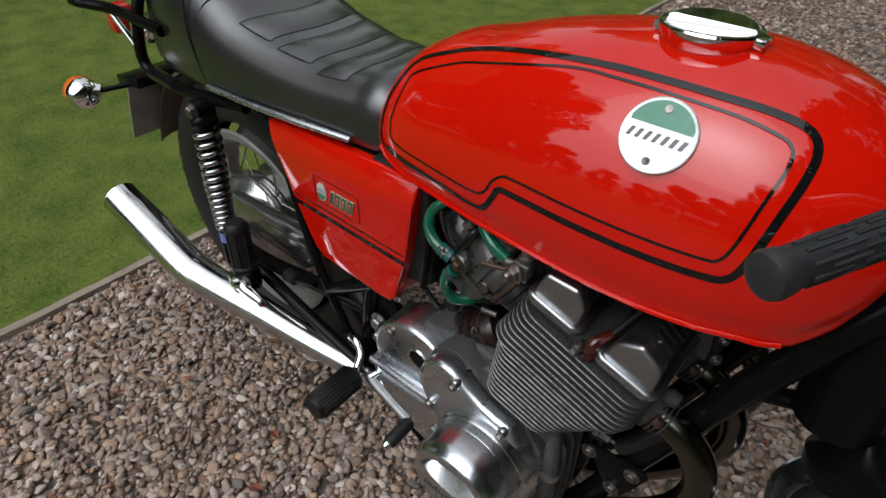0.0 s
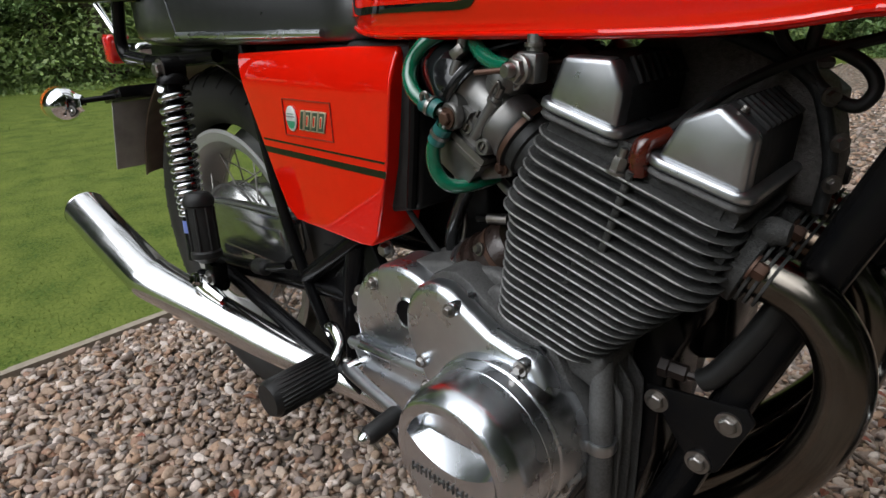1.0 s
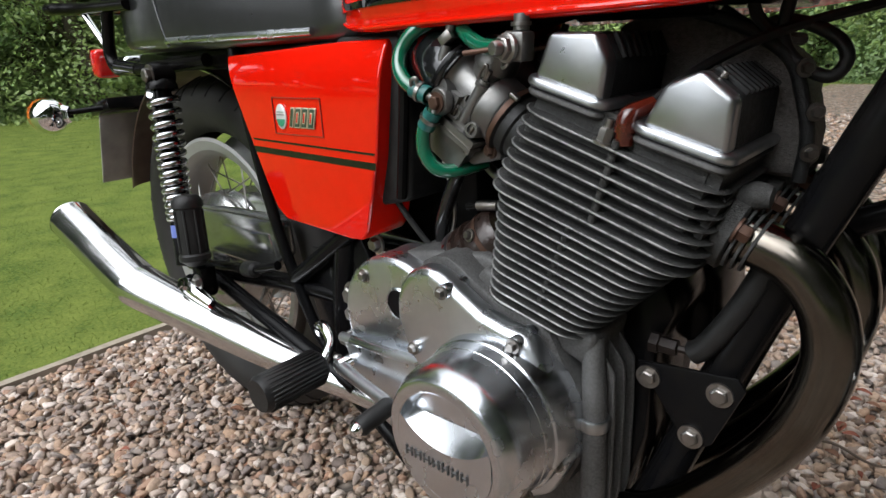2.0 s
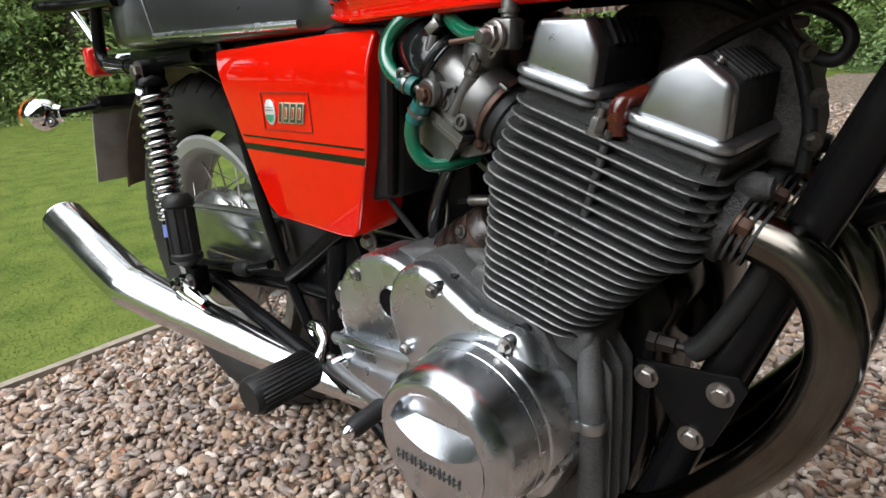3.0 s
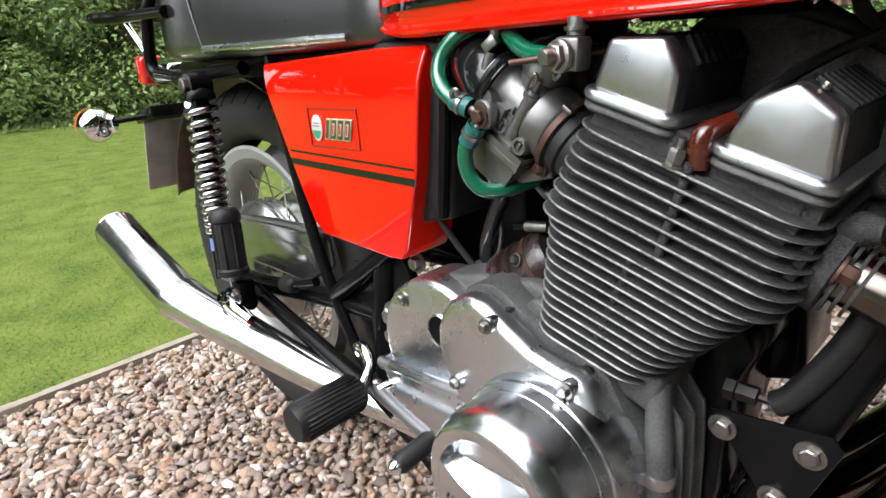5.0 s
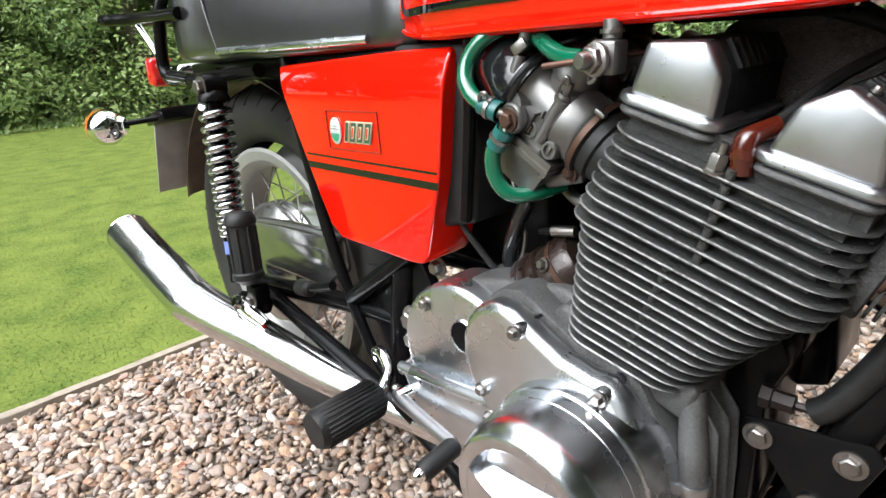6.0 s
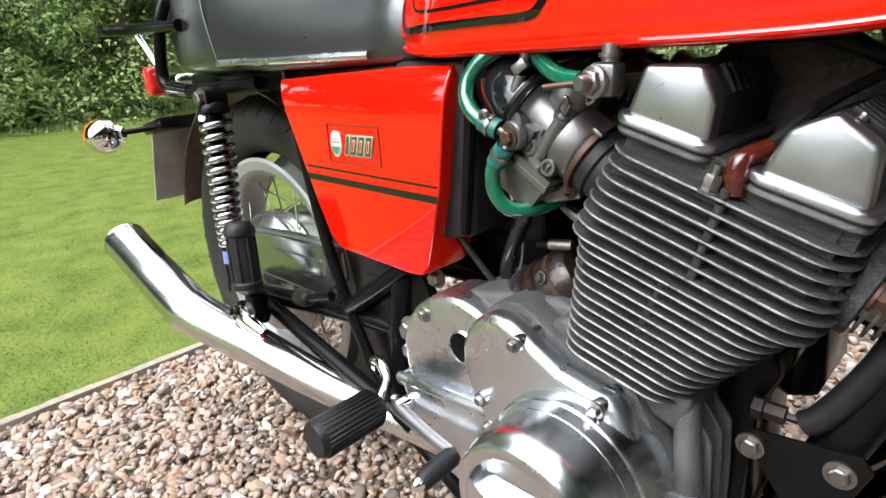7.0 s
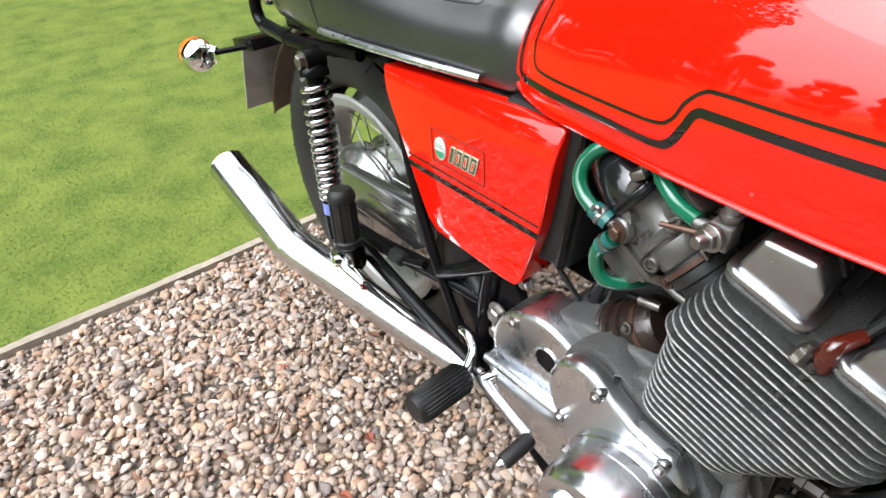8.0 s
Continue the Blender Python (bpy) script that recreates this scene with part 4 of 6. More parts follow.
    housing = part("cam_chain_housing", prism(hump, -0.032, 0.05, 0.010, 4), material("heat_brown_casting", (0.085, 0.077, 0.071), 0.62, 0.3, 0, 0.15, 300, 0.7, 700, second=(0.035, 0.031, 0.028), stain_scale=25), bike, "heat-browned cast cam chain housing")
    rim = [Vector((x, -0.034, z)) for x, z in hump[4:11]]
    part("housing_rim", tube(rim, 0.0055, 12, 6), WRINKLE, housing)
    for x, z in ((0.521, 0.655), (0.532, 0.622), (0.532, 0.590)):
        part("housing_bolt", hexbolt((x, -0.040, z), (0.6, -0.8, 0), 0.0050, 0.006), STEEL, housing)

    # crankcase
    case = [(0.125, 0.43), (0.16, 0.462), (0.225, 0.472), (0.265, 0.478), (0.295, 0.470), (0.345, 0.452), (0.398, 0.432), (0.404, 0.41), (0.404, 0.30), (0.39, 0.20), (0.34, 0.145), (0.22, 0.145), (0.15, 0.20), (0.115, 0.30)]
    crank = part("crankcase", prism(case, -0.125, 0.15, 0.008, 3), CAST, bike, "grey cast aluminium crankcase")
    skirt = [eng(u, 0, v) for u, v in ((-0.098, -0.088), (0.034, -0.092), (0.036, -0.128), (-0.112, -0.118))]
    part("barrel_base", prism([(p.x, p.z) for p in skirt], -0.143, 0.14, 0.006, 3), CAST, crank)
    for k in range(9):
        y = -0.128 + 0.021 * k
        part("case_rib", prism([(0.396, 0.424), (0.406, 0.411), (0.4195, 0.392), (0.4215, 0.34), (0.4215, 0.25), (0.41, 0.20), (0.39, 0.20)], y - 0.0017, y + 0.0017, 0.0008, 1), CAST, crank)
    part("case_front", prism([(0.38, 0.475), (0.440, 0.470), (0.452, 0.44), (0.437, 0.405), (0.432, 0.30), (0.41, 0.20), (0.39, 0.20)], -0.078, 0.02, 0.008, 2), BLACK, crank)
    part("case_front", prism([(0.38, 0.475), (0.440, 0.470), (0.456, 0.44), (0.459, 0.375), (0.42, 0.362), (0.38, 0.362)], 0.0205, 0.13, 0.006, 2), BLACK, crank)
    part("oil_pipe", tube([(0.398, -0.130, 0.425), (0.4035, -0.138, 0.39), (0.4075, -0.142, 0.355), (0.409, -0.142, 0.27), (0.405, -0.138, 0.19)], [0.0100, 0.0110, 0.0118, 0.0122, 0.0122], 16, 5), CAST, crank)
    part("collar", lathe([(-0.006, 0.0), (-0.006, 0.0140), (-0.004, 0.0150), (0.004, 0.0150), (0.006, 0.0140), (0.006, 0)], (0.4075, -0.142, 0.345), (0, 0, 1), 24), SATIN, crank)

    # timing and clutch covers on the right side
    gear = [(0.190, 0.410), (0.191, 0.430), (0.198, 0.449), (0.211, 0.464), (0.226, 0.472), (0.2425, 0.4745), (0.259, 0.468), (0.278, 0.456), (0.3055, 0.4405), (0.331, 0.4345), (0.350, 0.4325), (0.363, 0.424), (0.375, 0.402), (0.392, 0.378),
            (0.401, 0.345), (0.398, 0.305), (0.384, 0.272), (0.355, 0.252), (0.315, 0.248), (0.275, 0.262), (0.243, 0.295), (0.228, 0.335), (0.211, 0.363), (0.197, 0.387)]
    part("timing_flange", prism([(0.30 + (x - 0.30) * 1.03, 0.36 + (z - 0.36) * 1.035) for x, z in gear], -0.152, -0.11, 0.003, 2), CAST, crank)
    g = part("timing_cover", prism(gear, -0.1815, -0.154, 0.0095, 5), BRUSHED, bike, "polished aluminium timing cover", angle=50)
    for x, z, tip in ((0.263, 0.4555, -0.1865), (0.347, 0.4235, -0.1865), (0.219, 0.381, -0.1860), (0.393, 0.315, -0.1840)):
        part("bolt_boss", lathe([(0.0, 0.0), (0.0, 0.0088), (0.030, 0.0080), (-tip - 0.151, 0.0074), (-tip - 0.150, 0.0066), (-tip - 0.150, 0.0)], (x, -0.150, z), (0, -1, 0), 24), POLISHED, g)
        part("bolt", hexbolt((x, tip, z), (0, -1, 0), 0.0050, 0.006), STEEL, g)
    C = Vector((0.319, 0, 0.341))
    drum = lathe([(0.150, 0.0835), (0.190, 0.0812), (0.1930, 0.0802), (0.1945, 0.0785), (0.2070, 0.0772), (0.2076, 0.0766), (0.2086, 0.0766), (0.2092, 0.0770), (0.2360, 0.0750), (0.2410, 0.0741), (0.2450, 0.0728), (0.2530, 0.0690),
                  (0.2556, 0.0668), (0.2568, 0.0640), (0.2572, 0.0560), (0.2564, 0.0548), (0.2510, 0.0542), (0.2428, 0.0530), (0.2420, 0.0515), (0.2420, 0.0)], C, (0, -1, 0), 96)
    alt = part("alternator_cover", drum, POLISHED, bike, "polished round alternator cover", angle=28)
    # the lower half stands proud; a bright curved scoop leads up to the recess
    bm, rows = bmesh.new(), []
    R = 0.0555
    for k in range(41):
        a = -1 + 2 * k / 40
        x = R * 0.985 * a
        h = math.sqrt(max(0.0, R * R - x * x))
        top = min(h, 0.0205 + 0.002 * a)
        low = min(top, 0.0205 - 0.0235 * (1 - a * a))
        rows.append([bm.verts.new((C.x + x, -d, C.z + z)) for z, d in ((top, 0.2424), ((top + low) / 2, 0.2490), (low, 0.2574), ((low - h) / 2, 0.2577), (-h, 0.2574), (-h * 1.01, 0.2520))])
    for a, b in zip(rows, rows[1:]):
        for k in range(5):
            bm.faces.new((a[k], a[k + 1], b[k + 1], b[k]))
    part("cover_step", bm, POLISHED, alt, angle=25)
    bm = bmesh.new()
    for k in range(7):
        x = -0.042 + 0.0112 * k
        for dx, sz in ((-0.0032, (0.0016, 0.0012, 0.0100)), (0.0032, (0.0016, 0.0012, 0.0100)), (0, (0.0064, 0.0012, 0.0016))):
            bmesh.ops.create_cube(bm, size=1, matrix=pose(C.x + x + dx, -0.2582, C.z - 0.0185) @ Matrix.Diagonal((*sz, 1)))
    part("cast_mark", bm, CAST, alt, "raised cast bars", smooth=False)
    for ang in (-38, 150):
        q = (C.x + 0.0768 * math.cos(radians(ang)), -0.212, C.z + 0.0768 * math.sin(radians(ang)))
        part("cover_screw", hexbolt(q, (0, -1, 0), 0.0042, 0.007), STEEL, alt)
    clutch = lathe([(0.09, 0.0895), (0.1430, 0.0888), (0.1470, 0.0872), (0.1492, 0.0845), (0.1500, 0.0800), (0.1505, 0.0)], (0.151, 0, 0.3695), (0, -1, 0), 64)
    cl = part("clutch_cover", clutch, BRUSHED, bike, "polished aluminium clutch cover", angle=35)
    part("clutch_skirt", prism([(0.058, 0.334), (0.10, 0.341), (0.20, 0.346), (0.25, 0.33), (0.25, 0.235), (0.19, 0.215), (0.13, 0.235), (0.080, 0.285)], -0.160, -0.10, 0.009, 4), BRUSHED, cl)
    part("clutch_rib", tube([(0.060, -0.158, 0.336), (0.14, -0.161, 0.342), (0.205, -0.162, 0.348)], 0.0062, 12, 5), POLISHED, cl)
    # bosses that run back along the joint, with their bolts
    part("bolt_boss", tube([(0.1050, -0.150, 0.4270), (0.112, -0.115, 0.4330), (0.118, -0.075, 0.437)], 0.0080, 18, 3), STEEL, cl)
    part("bolt", hexbolt((0.1050, -0.150, 0.4270), (-0.1, -1, 0), 0.0060, 0.006), STEEL, cl)
    part("bolt_boss", rod((0.060, -0.110, 0.330), (0.060, -0.154, 0.330), 0.0085, 18), POLISHED, cl)
    part("bolt", hexbolt((0.060, -0.154, 0.330), (0, -1, 0), 0.006, 0.006), STEEL, cl)
    part("inspection_boss", lathe([(0.1440, 0.0215), (0.1515, 0.0200), (0.1530, 0.0185), (0.1525, 0.0172), (0.1480, 0.0168)], (0.163, 0, 0.405), (0, -1, 0), 32), BRUSHED, cl)
    # flat black disc puts the hole's inner shade into colour
    part("inspection_hole", lathe([(0.1490, 0.0172), (0.1515, 0.0170), (0.1510, 0.013), (0.1507, 0.0)], (0.163, 0, 0.405), (0, -1, 0), 24), BLACK, cl)
    part("rear_case_hump", prism([(0.125, 0.43), (0.145, 0.458), (0.20, 0.470), (0.255, 0.470), (0.27, 0.455), (0.2, 0.44)], -0.126, -0.02, 0.008, 3), CAST, crank)
    bax, bo = Vector((0.72, 0.12, 0.68)), Vector((0.222, -0.084, 0.450))
    oily = material("oily_brown_black", (0.016, 0.010, 0.008), 0.30, 0.2, 0.3, 0.2, 80, 0.4, 300, second=(0.022, 0.012, 0.009), spec=0.3)
    br = part("dynamo", lathe([(0, 0), (0, 0.0400), (0.004, 0.0410), (0.010, 0.0410), (0.012, 0.0375), (0.016, 0.0370), (0.018, 0.0395), (0.024, 0.0395), (0.026, 0.0360), (0.058, 0.0350), (0.064, 0.0300), (0.066, 0.0)], bo, bax, 44), oily, bike, "oily brown-black dynamo lying on the crankcase")
    part("base_ring", lathe([(-0.006, 0.0), (-0.006, 0.0425), (0.000, 0.0425), (0.001, 0.0400), (0.001, 0)], bo, bax, 44), SATIN, br)
    part("strap", lathe([(0.040, 0.0352), (0.040, 0.0364), (0.046, 0.0364), (0.046, 0.0352)], bo, bax, 44), RUSTY, br)
    part("strap_bolt", hexbolt(bo + bax * 0.043 + Vector((-0.012, -0.034, 0.012)), (-0.3, -1, 0.3), 0.0050, 0.006), STEEL, br)
    nip = part("vacuum_nipple", tube([(0.262, -0.090, 0.522), (0.246, -0.092, 0.5205), (0.238, -0.0925, 0.519)], 0.0058, 12, 3), STEEL, bike, "small steel nipple beside the fins")
    part("nipple_cap", rod((0.240, -0.0925, 0.5195), (0.224, -0.0935, 0.5165), 0.0045, 10), BLACK, nip)

    # spark plug cap and lead
    cap = part("plug_cap", tube([(0.4255, -0.147, 0.605), (0.4258, -0.147, 0.615), (0.4262, -0.147, 0.622), (0.4280, -0.144, 0.6280), (0.4380, -0.127, 0.6345)], [0.0072, 0.0074, 0.0077, 0.0074, 0.0058], 16, 6), BROWN, bike, "brown bakelite spark plug cap")
    part("cap_collar", lathe([(-0.002, 0.0), (-0.002, 0.0084), (0.002, 0.0084), (0.002, 0)], (0.4258, -0.147, 0.617), (0.05, 0.0, 1), 20), BROWN, cap)
    part("plug_lead", tube([(0.437, -0.1285, 0.6340), (0.459, -0.08, 0.660), (0.50, -0.04, 0.683), (0.56, 0.0, 0.70)], 0.0045, 8, 6), RUBBER, cap)


engine()


# -- carburettor, hoses --
def carburettor():
    ax = Vector((0.83, 0.02, -0.555)).normalized()
    up = Vector((0.555, 0.0, 0.83)).normalized()
    mouth = Vector((0.2240, -0.108, 0.6604))

    def at(s, y, n):
        """A place along the bore, across it and above it."""
        return mouth + ax * s + Vector((0, y, 0)) + up * n

    def block(s0, s1, y0, y1, n0, n1, r, taper=1.0):
        bm, sm, ym = bmesh.new(), (s0 + s1) / 2, (y0 + y1) / 2
        loft([[at(sm + (s - sm) * f, ym + (y - ym) * f, n) for s, y in ((s0, y0), (s1, y0), (s1, y1), (s0, y1))] for n, f in ((n0, taper), (n1, 1.0))], True, bm)
        return bevel(bm, r, 3, 20)

    body = part("carburettor", lathe([(0.006, 0.0), (0.006, 0.0290), (0.013, 0.0290), (0.015, 0.0262), (0.022, 0.0240), (0.040, 0.0225), (0.052, 0.0245), (0.056, 0.0290), (0.058, 0.0312), (0.076, 0.0312), (0.079, 0.0290), (0.080, 0.0)], mouth, ax, 44), CARB, bike, "grey zinc carburettor")
    part("mixing_chamber", lathe([(-0.034, 0.0), (-0.034, 0.0170), (-0.010, 0.0195), (0.026, 0.0195), (0.028, 0.0215), (0.034, 0.0220), (0.038, 0.0205), (0.050, 0.0195), (0.053, 0.0160), (0.054, 0.0)], at(0.038, 0.004, 0), up, 40), CARB, body)
    part("chamber_web", block(0.014, 0.056, -0.026, 0.020, -0.030, -0.004, 0.007), CARB, body)
    part("float_bowl", block(0.021, 0.073, -0.030, 0.022, -0.072, -0.040, 0.0065, 0.80), CARB, body)
    part("bowl_flange", block(0.019, 0.075, -0.032, 0.024, -0.0415, -0.0368, 0.0016), CARB, body)
    part("bowl_gasket", block(0.020, 0.074, -0.031, 0.023, -0.0372, -0.0345, 0.0006), STEEL, body)
    part("bowl_flange", block(0.019, 0.075, -0.032, 0.024, -0.0348, -0.0290, 0.0016), CARB, body)
    for q, r in (((0.246, -0.131, 0.624), 0.0082), ((0.267, -0.133, 0.607), 0.0080)):
        part("screw_boss", lathe([(-0.012, 0.0), (-0.012, r * 1.1), (0.004, r), (0.005, r * 0.9), (0.005, r * 0.62), (0.002, r * 0.58), (0.002, 0.0)], q, (0, -1, 0.05), 24), CARB, body)
        part("bowl_screw", box((q[0], q[1] - 0.0035, q[2]), (r * 0.30, 0.003, r * 0.95), (0, 35, 0), 0.0005), STEEL, body)
    for k in range(4):
        part("chamber_rib", block(0.040 + 0.0045 * k, 0.0420 + 0.0045 * k, -0.0255, -0.012, -0.026, 0.002, 0.0007), CARB, body)
    for s in (0.024, 0.070):
        part("bowl_screw", lathe([(-0.004, 0.0), (-0.004, 0.0042), (0.002, 0.0042), (0.003, 0.003), (0.003, 0)], at(s, -0.027, -0.043), -up, 14), STEEL, body)
    part("bowl_plug", lathe([(0, 0), (0, 0.0095), (0.006, 0.0095), (0.008, 0.008), (0.008, 0)], at(0.047, -0.004, -0.071), -up, 6), STEEL, body)
    # slide stop tower with its spring clip
    part("stop_boss", tube([at(0.050, -0.024, -0.022), at(0.050, -0.023, 0.004), at(0.050, -0.022, 0.018)], [0.0062, 0.0056, 0.0058], 16, 3), CARB, body)
    part("stop_collar", lathe([(0, 0.0), (0, 0.0075), (0.003, 0.0078), (0.004, 0.0055), (0.007, 0.005), (0.007, 0)], at(0.050, -0.022, 0.017), up, 18), CARB, body)
    part("stop_clip", tube([at(0.044, -0.024, 0.020), at(0.044, -0.026, 0.030), at(0.046, -0.026, 0.038), at(0.049, -0.025, 0.034), at(0.050, -0.024, 0.024)], 0.0016, 8, 4), STEEL, body)
    part("stop_screw", rod(at(0.050, -0.022, 0.022), at(0.050, -0.022, 0.034), 0.0032, 10), STEEL, body)
    # float needle lug with the banjo union
    part("needle_lug", tube([at(0.020, -0.012, -0.014), at(0.017, -0.026, -0.012), at(0.015, -0.034, -0.011)], [0.0150, 0.0142, 0.0138], 24, 3), CARB, body)
    part("lug_wing", block(0.020, 0.038, -0.031, -0.012, -0.020, -0.002, 0.004), CARB, body)
    part("banjo", lathe([(0, 0), (0, 0.0128), (0.002, 0.0134), (0.007, 0.0134), (0.009, 0.0118), (0.009, 0)], (0.2355, -0.1385, 0.634), (-0.12, -1, 0), 28), CARB, body)
    part("banjo_bolt", hexbolt((0.2340, -0.1480, 0.633), (-0.12, -1, 0), 0.0070, 0.006), RUSTY, body)
    part("hose_spigot", rod((0.234, -0.143, 0.634), (0.222, -0.147, 0.639), 0.0045, 12), CARB, body)
    part("hose_spigot", rod((0.234, -0.143, 0.632), (0.229, -0.147, 0.622), 0.0045, 12), CARB, body)
    # choke plunger, set slanting across the mouth
    part("choke_pipe", tube([at(0.010, -0.026, -0.010), at(0.002, -0.027, 0.012), at(-0.002, -0.026, 0.028)], [0.0066, 0.0056, 0.0050], 16, 3), CARB, body)
    part("choke_nut", box(at(-0.005, -0.025, 0.034), (0.015, 0.013, 0.010), (0, -34, 8), 0.002), STEEL, body)
    part("choke_cap", rod(at(-0.005, -0.025, 0.036), at(-0.008, -0.024, 0.046), 0.0046, 12), CARB, body)
    part("throttle_rod", rod((0.285, -0.167, 0.677), (0.318, -0.160, 0.680), 0.0024, 10), RUSTY, body)
    part("mount_ear", box((0.268, -0.116, 0.5800), (0.042, 0.010, 0.014), (0, -14, 0), 0.004, 3), CARB, body)
    part("ear_bolt", hexbolt((0.279, -0.121, 0.5865), (-0.4, -0.9, 0), 0.0058, 0.007), RUSTY, body)
    part("drain_pipe", tube([(0.246, -0.085, 0.562), (0.264, -0.088, 0.552), (0.288, -0.088, 0.545)], [0.0052, 0.0058, 0.0056], 14, 4), CARB, body)
    tap = part("fuel_tap", box((0.3290, -0.148, 0.681), (0.020, 0.020, 0.024), (0, 4, 0), 0.0028), CARB, bike, "grey metal fuel tap under the tank")
    part("tap_flange", lathe([(0, 0), (0, 0.0120), (0.003, 0.0120), (0.004, 0.0108), (0.004, 0)], (0.3255, -0.1585, 0.680), (-0.22, -1, 0), 28), STEEL, tap)
    part("tap_nut", lathe([(0, 0), (0, 0.0098), (0.005, 0.0098), (0.006, 0.0085), (0.006, 0)], (0.3247, -0.1620, 0.680), (-0.22, -1, 0), 6), STEEL, tap)
    part("tap_knob", lathe([(0, 0), (0, 0.0062), (0.006, 0.0062), (0.008, 0.0050), (0.0085, 0)], (0.3232, -0.1675, 0.680), (-0.22, -1, 0), 20), STEEL, tap)
    part("tap_stem", rod((0.331, -0.147, 0.693), (0.331, -0.146, 0.706), 0.0068, 16), CARB, tap)
    part("tap_collar", lathe([(0, 0), (0, 0.0086), (0.003, 0.0086), (0.003, 0)], (0.331, -0.147, 0.697), (0, 0, 1), 20), STEEL, tap)
    part("tap_wire", tube([(0.314, -0.150, 0.668), (0.318, -0.156, 0.664), (0.324, -0.157, 0.667), (0.322, -0.155, 0.672)], 0.0015, 8, 4), STEEL, tap)
    part("tap_spout", lathe([(0, 0.0), (0, 0.0060), (0.016, 0.0055), (0.016, 0)], (0.319, -0.148, 0.680), (-1, 0.02, -0.05), 16), CARB, tap)
    # rubber mounts
    boot = part("intake_boot", tube([(0.152, -0.052, 0.672), (0.172, -0.074, 0.675), (0.198, -0.096, 0.671), mouth - ax * 0.002, mouth + ax * 0.010], [0.0300, 0.0315, 0.0335, 0.0345, 0.0340], 40, 6), GLOSSBLACK, bike, "black rubber air intake boot")
    part("boot_lip", lathe([(0.004, 0.0340), (0.004, 0.0368), (0.010, 0.0370), (0.012, 0.0355), (0.012, 0.0240)], mouth, ax, 44), GLOSSBLACK, boot)
    part("boot_clip", lathe([(0.0055, 0.0366), (0.0055, 0.0378), (0.0090, 0.0378), (0.0090, 0.0366)], mouth, ax, 44), BLACK, boot)
    man = part("inlet_rubber", lathe([(0.079, 0.0), (0.079, 0.0315), (0.082, 0.0330), (0.087, 0.0330), (0.0885, 0.0305), (0.092, 0.0315), (0.098, 0.0315), (0.100, 0.029), (0.135, 0.030), (0.135, 0.0)], mouth, ax, 44), RUBBER, bike, "black rubber inlet manifold")
    part("manifold_clip", lathe([(0.0815, 0.0328), (0.0815, 0.0342), (0.0865, 0.0342), (0.0865, 0.0328)], mouth, ax, 44), RUSTY, man)
    part("clip_tag", box(mouth + ax * 0.084 + Vector((0, -0.020, 0)) + up * 0.029, (0.010, 0.006, 0.004), (0, 34, 0), 0.001), STEEL, man)
    part("vent_hose", tube([(0.222, -0.085, 0.575), (0.205, -0.088, 0.545), (0.188, -0.085, 0.515), (0.172, -0.08, 0.480), (0.165, -0.07, 0.450)], 0.0085, 12, 6), GLOSSBLACK, bike, "glossy black rubber vent hose")
    part("cable", tube([(0.110, -0.095, 0.515), (0.125, -0.092, 0.494), (0.145, -0.088, 0.470), (0.162, -0.085, 0.452)], 0.0038, 8, 6), RUBBER, bike, "thin black control cable")
    part("cable", tube([(0.175, -0.075, 0.56), (0.192, -0.078, 0.51), (0.185, -0.08, 0.47), (0.168, -0.08, 0.45)], 0.0022, 8, 6), STEEL, bike, "thin steel control cable")
    # further carburettors across the engine
    for y in (0.105, 0.21):
        for ob in (body, boot):
            copy_thing(ob, pose(0, y, 0))

    h1 = part("fuel_hose", tube([(0.214, -0.112, 0.711), (0.193, -0.128, 0.700), (0.1805, -0.136, 0.684), (0.1810, -0.143, 0.668), (0.190, -0.147, 0.6555), (0.204, -0.148, 0.6465), (0.222, -0.147, 0.6395)], 0.0074, 16, 8), GREEN, bike, "translucent green fuel hose")
    h2 = part("fuel_hose", tube([(0.2295, -0.147, 0.624), (0.219, -0.149, 0.611), (0.2145, -0.149, 0.596), (0.2165, -0.147, 0.579), (0.227, -0.142, 0.5665), (0.241, -0.128, 0.5645), (0.256, -0.100, 0.570)], 0.0074, 16, 8), GREEN, bike, "translucent green fuel hose")
    h3 = part("fuel_hose", tube([(0.224, -0.104, 0.716), (0.243, -0.120, 0.704), (0.263, -0.133, 0.692), (0.284, -0.141, 0.683), (0.306, -0.147, 0.680)], 0.0072, 16, 8), GREEN, bike, "translucent green fuel hose")
    for p, d, hose in (((0.214, -0.1475, 0.6425), (1, 0.06, -0.38), h1), ((0.2245, -0.148, 0.6175), (0.6, 0, 0.8), h2)):
        part("hose_end", lathe([(-0.010, 0.0085), (-0.010, 0.0092), (0.010, 0.0092), (0.010, 0.0085)], p, d, 16), material("teal_sleeve", (0.01, 0.10, 0.09), 0.4), hose)
        part("hose_clip", lathe([(-0.002, 0.0085), (-0.002, 0.0104), (0.002, 0.0104), (0.002, 0.0085)], p, d, 16), STEEL, hose)
    part("clip_screw", tube([(0.208, -0.154, 0.648), (0.211, -0.157, 0.6545), (0.2165, -0.157, 0.6560), (0.218, -0.156, 0.651)], 0.0022, 8, 5), STEEL, h1)


carburettor()


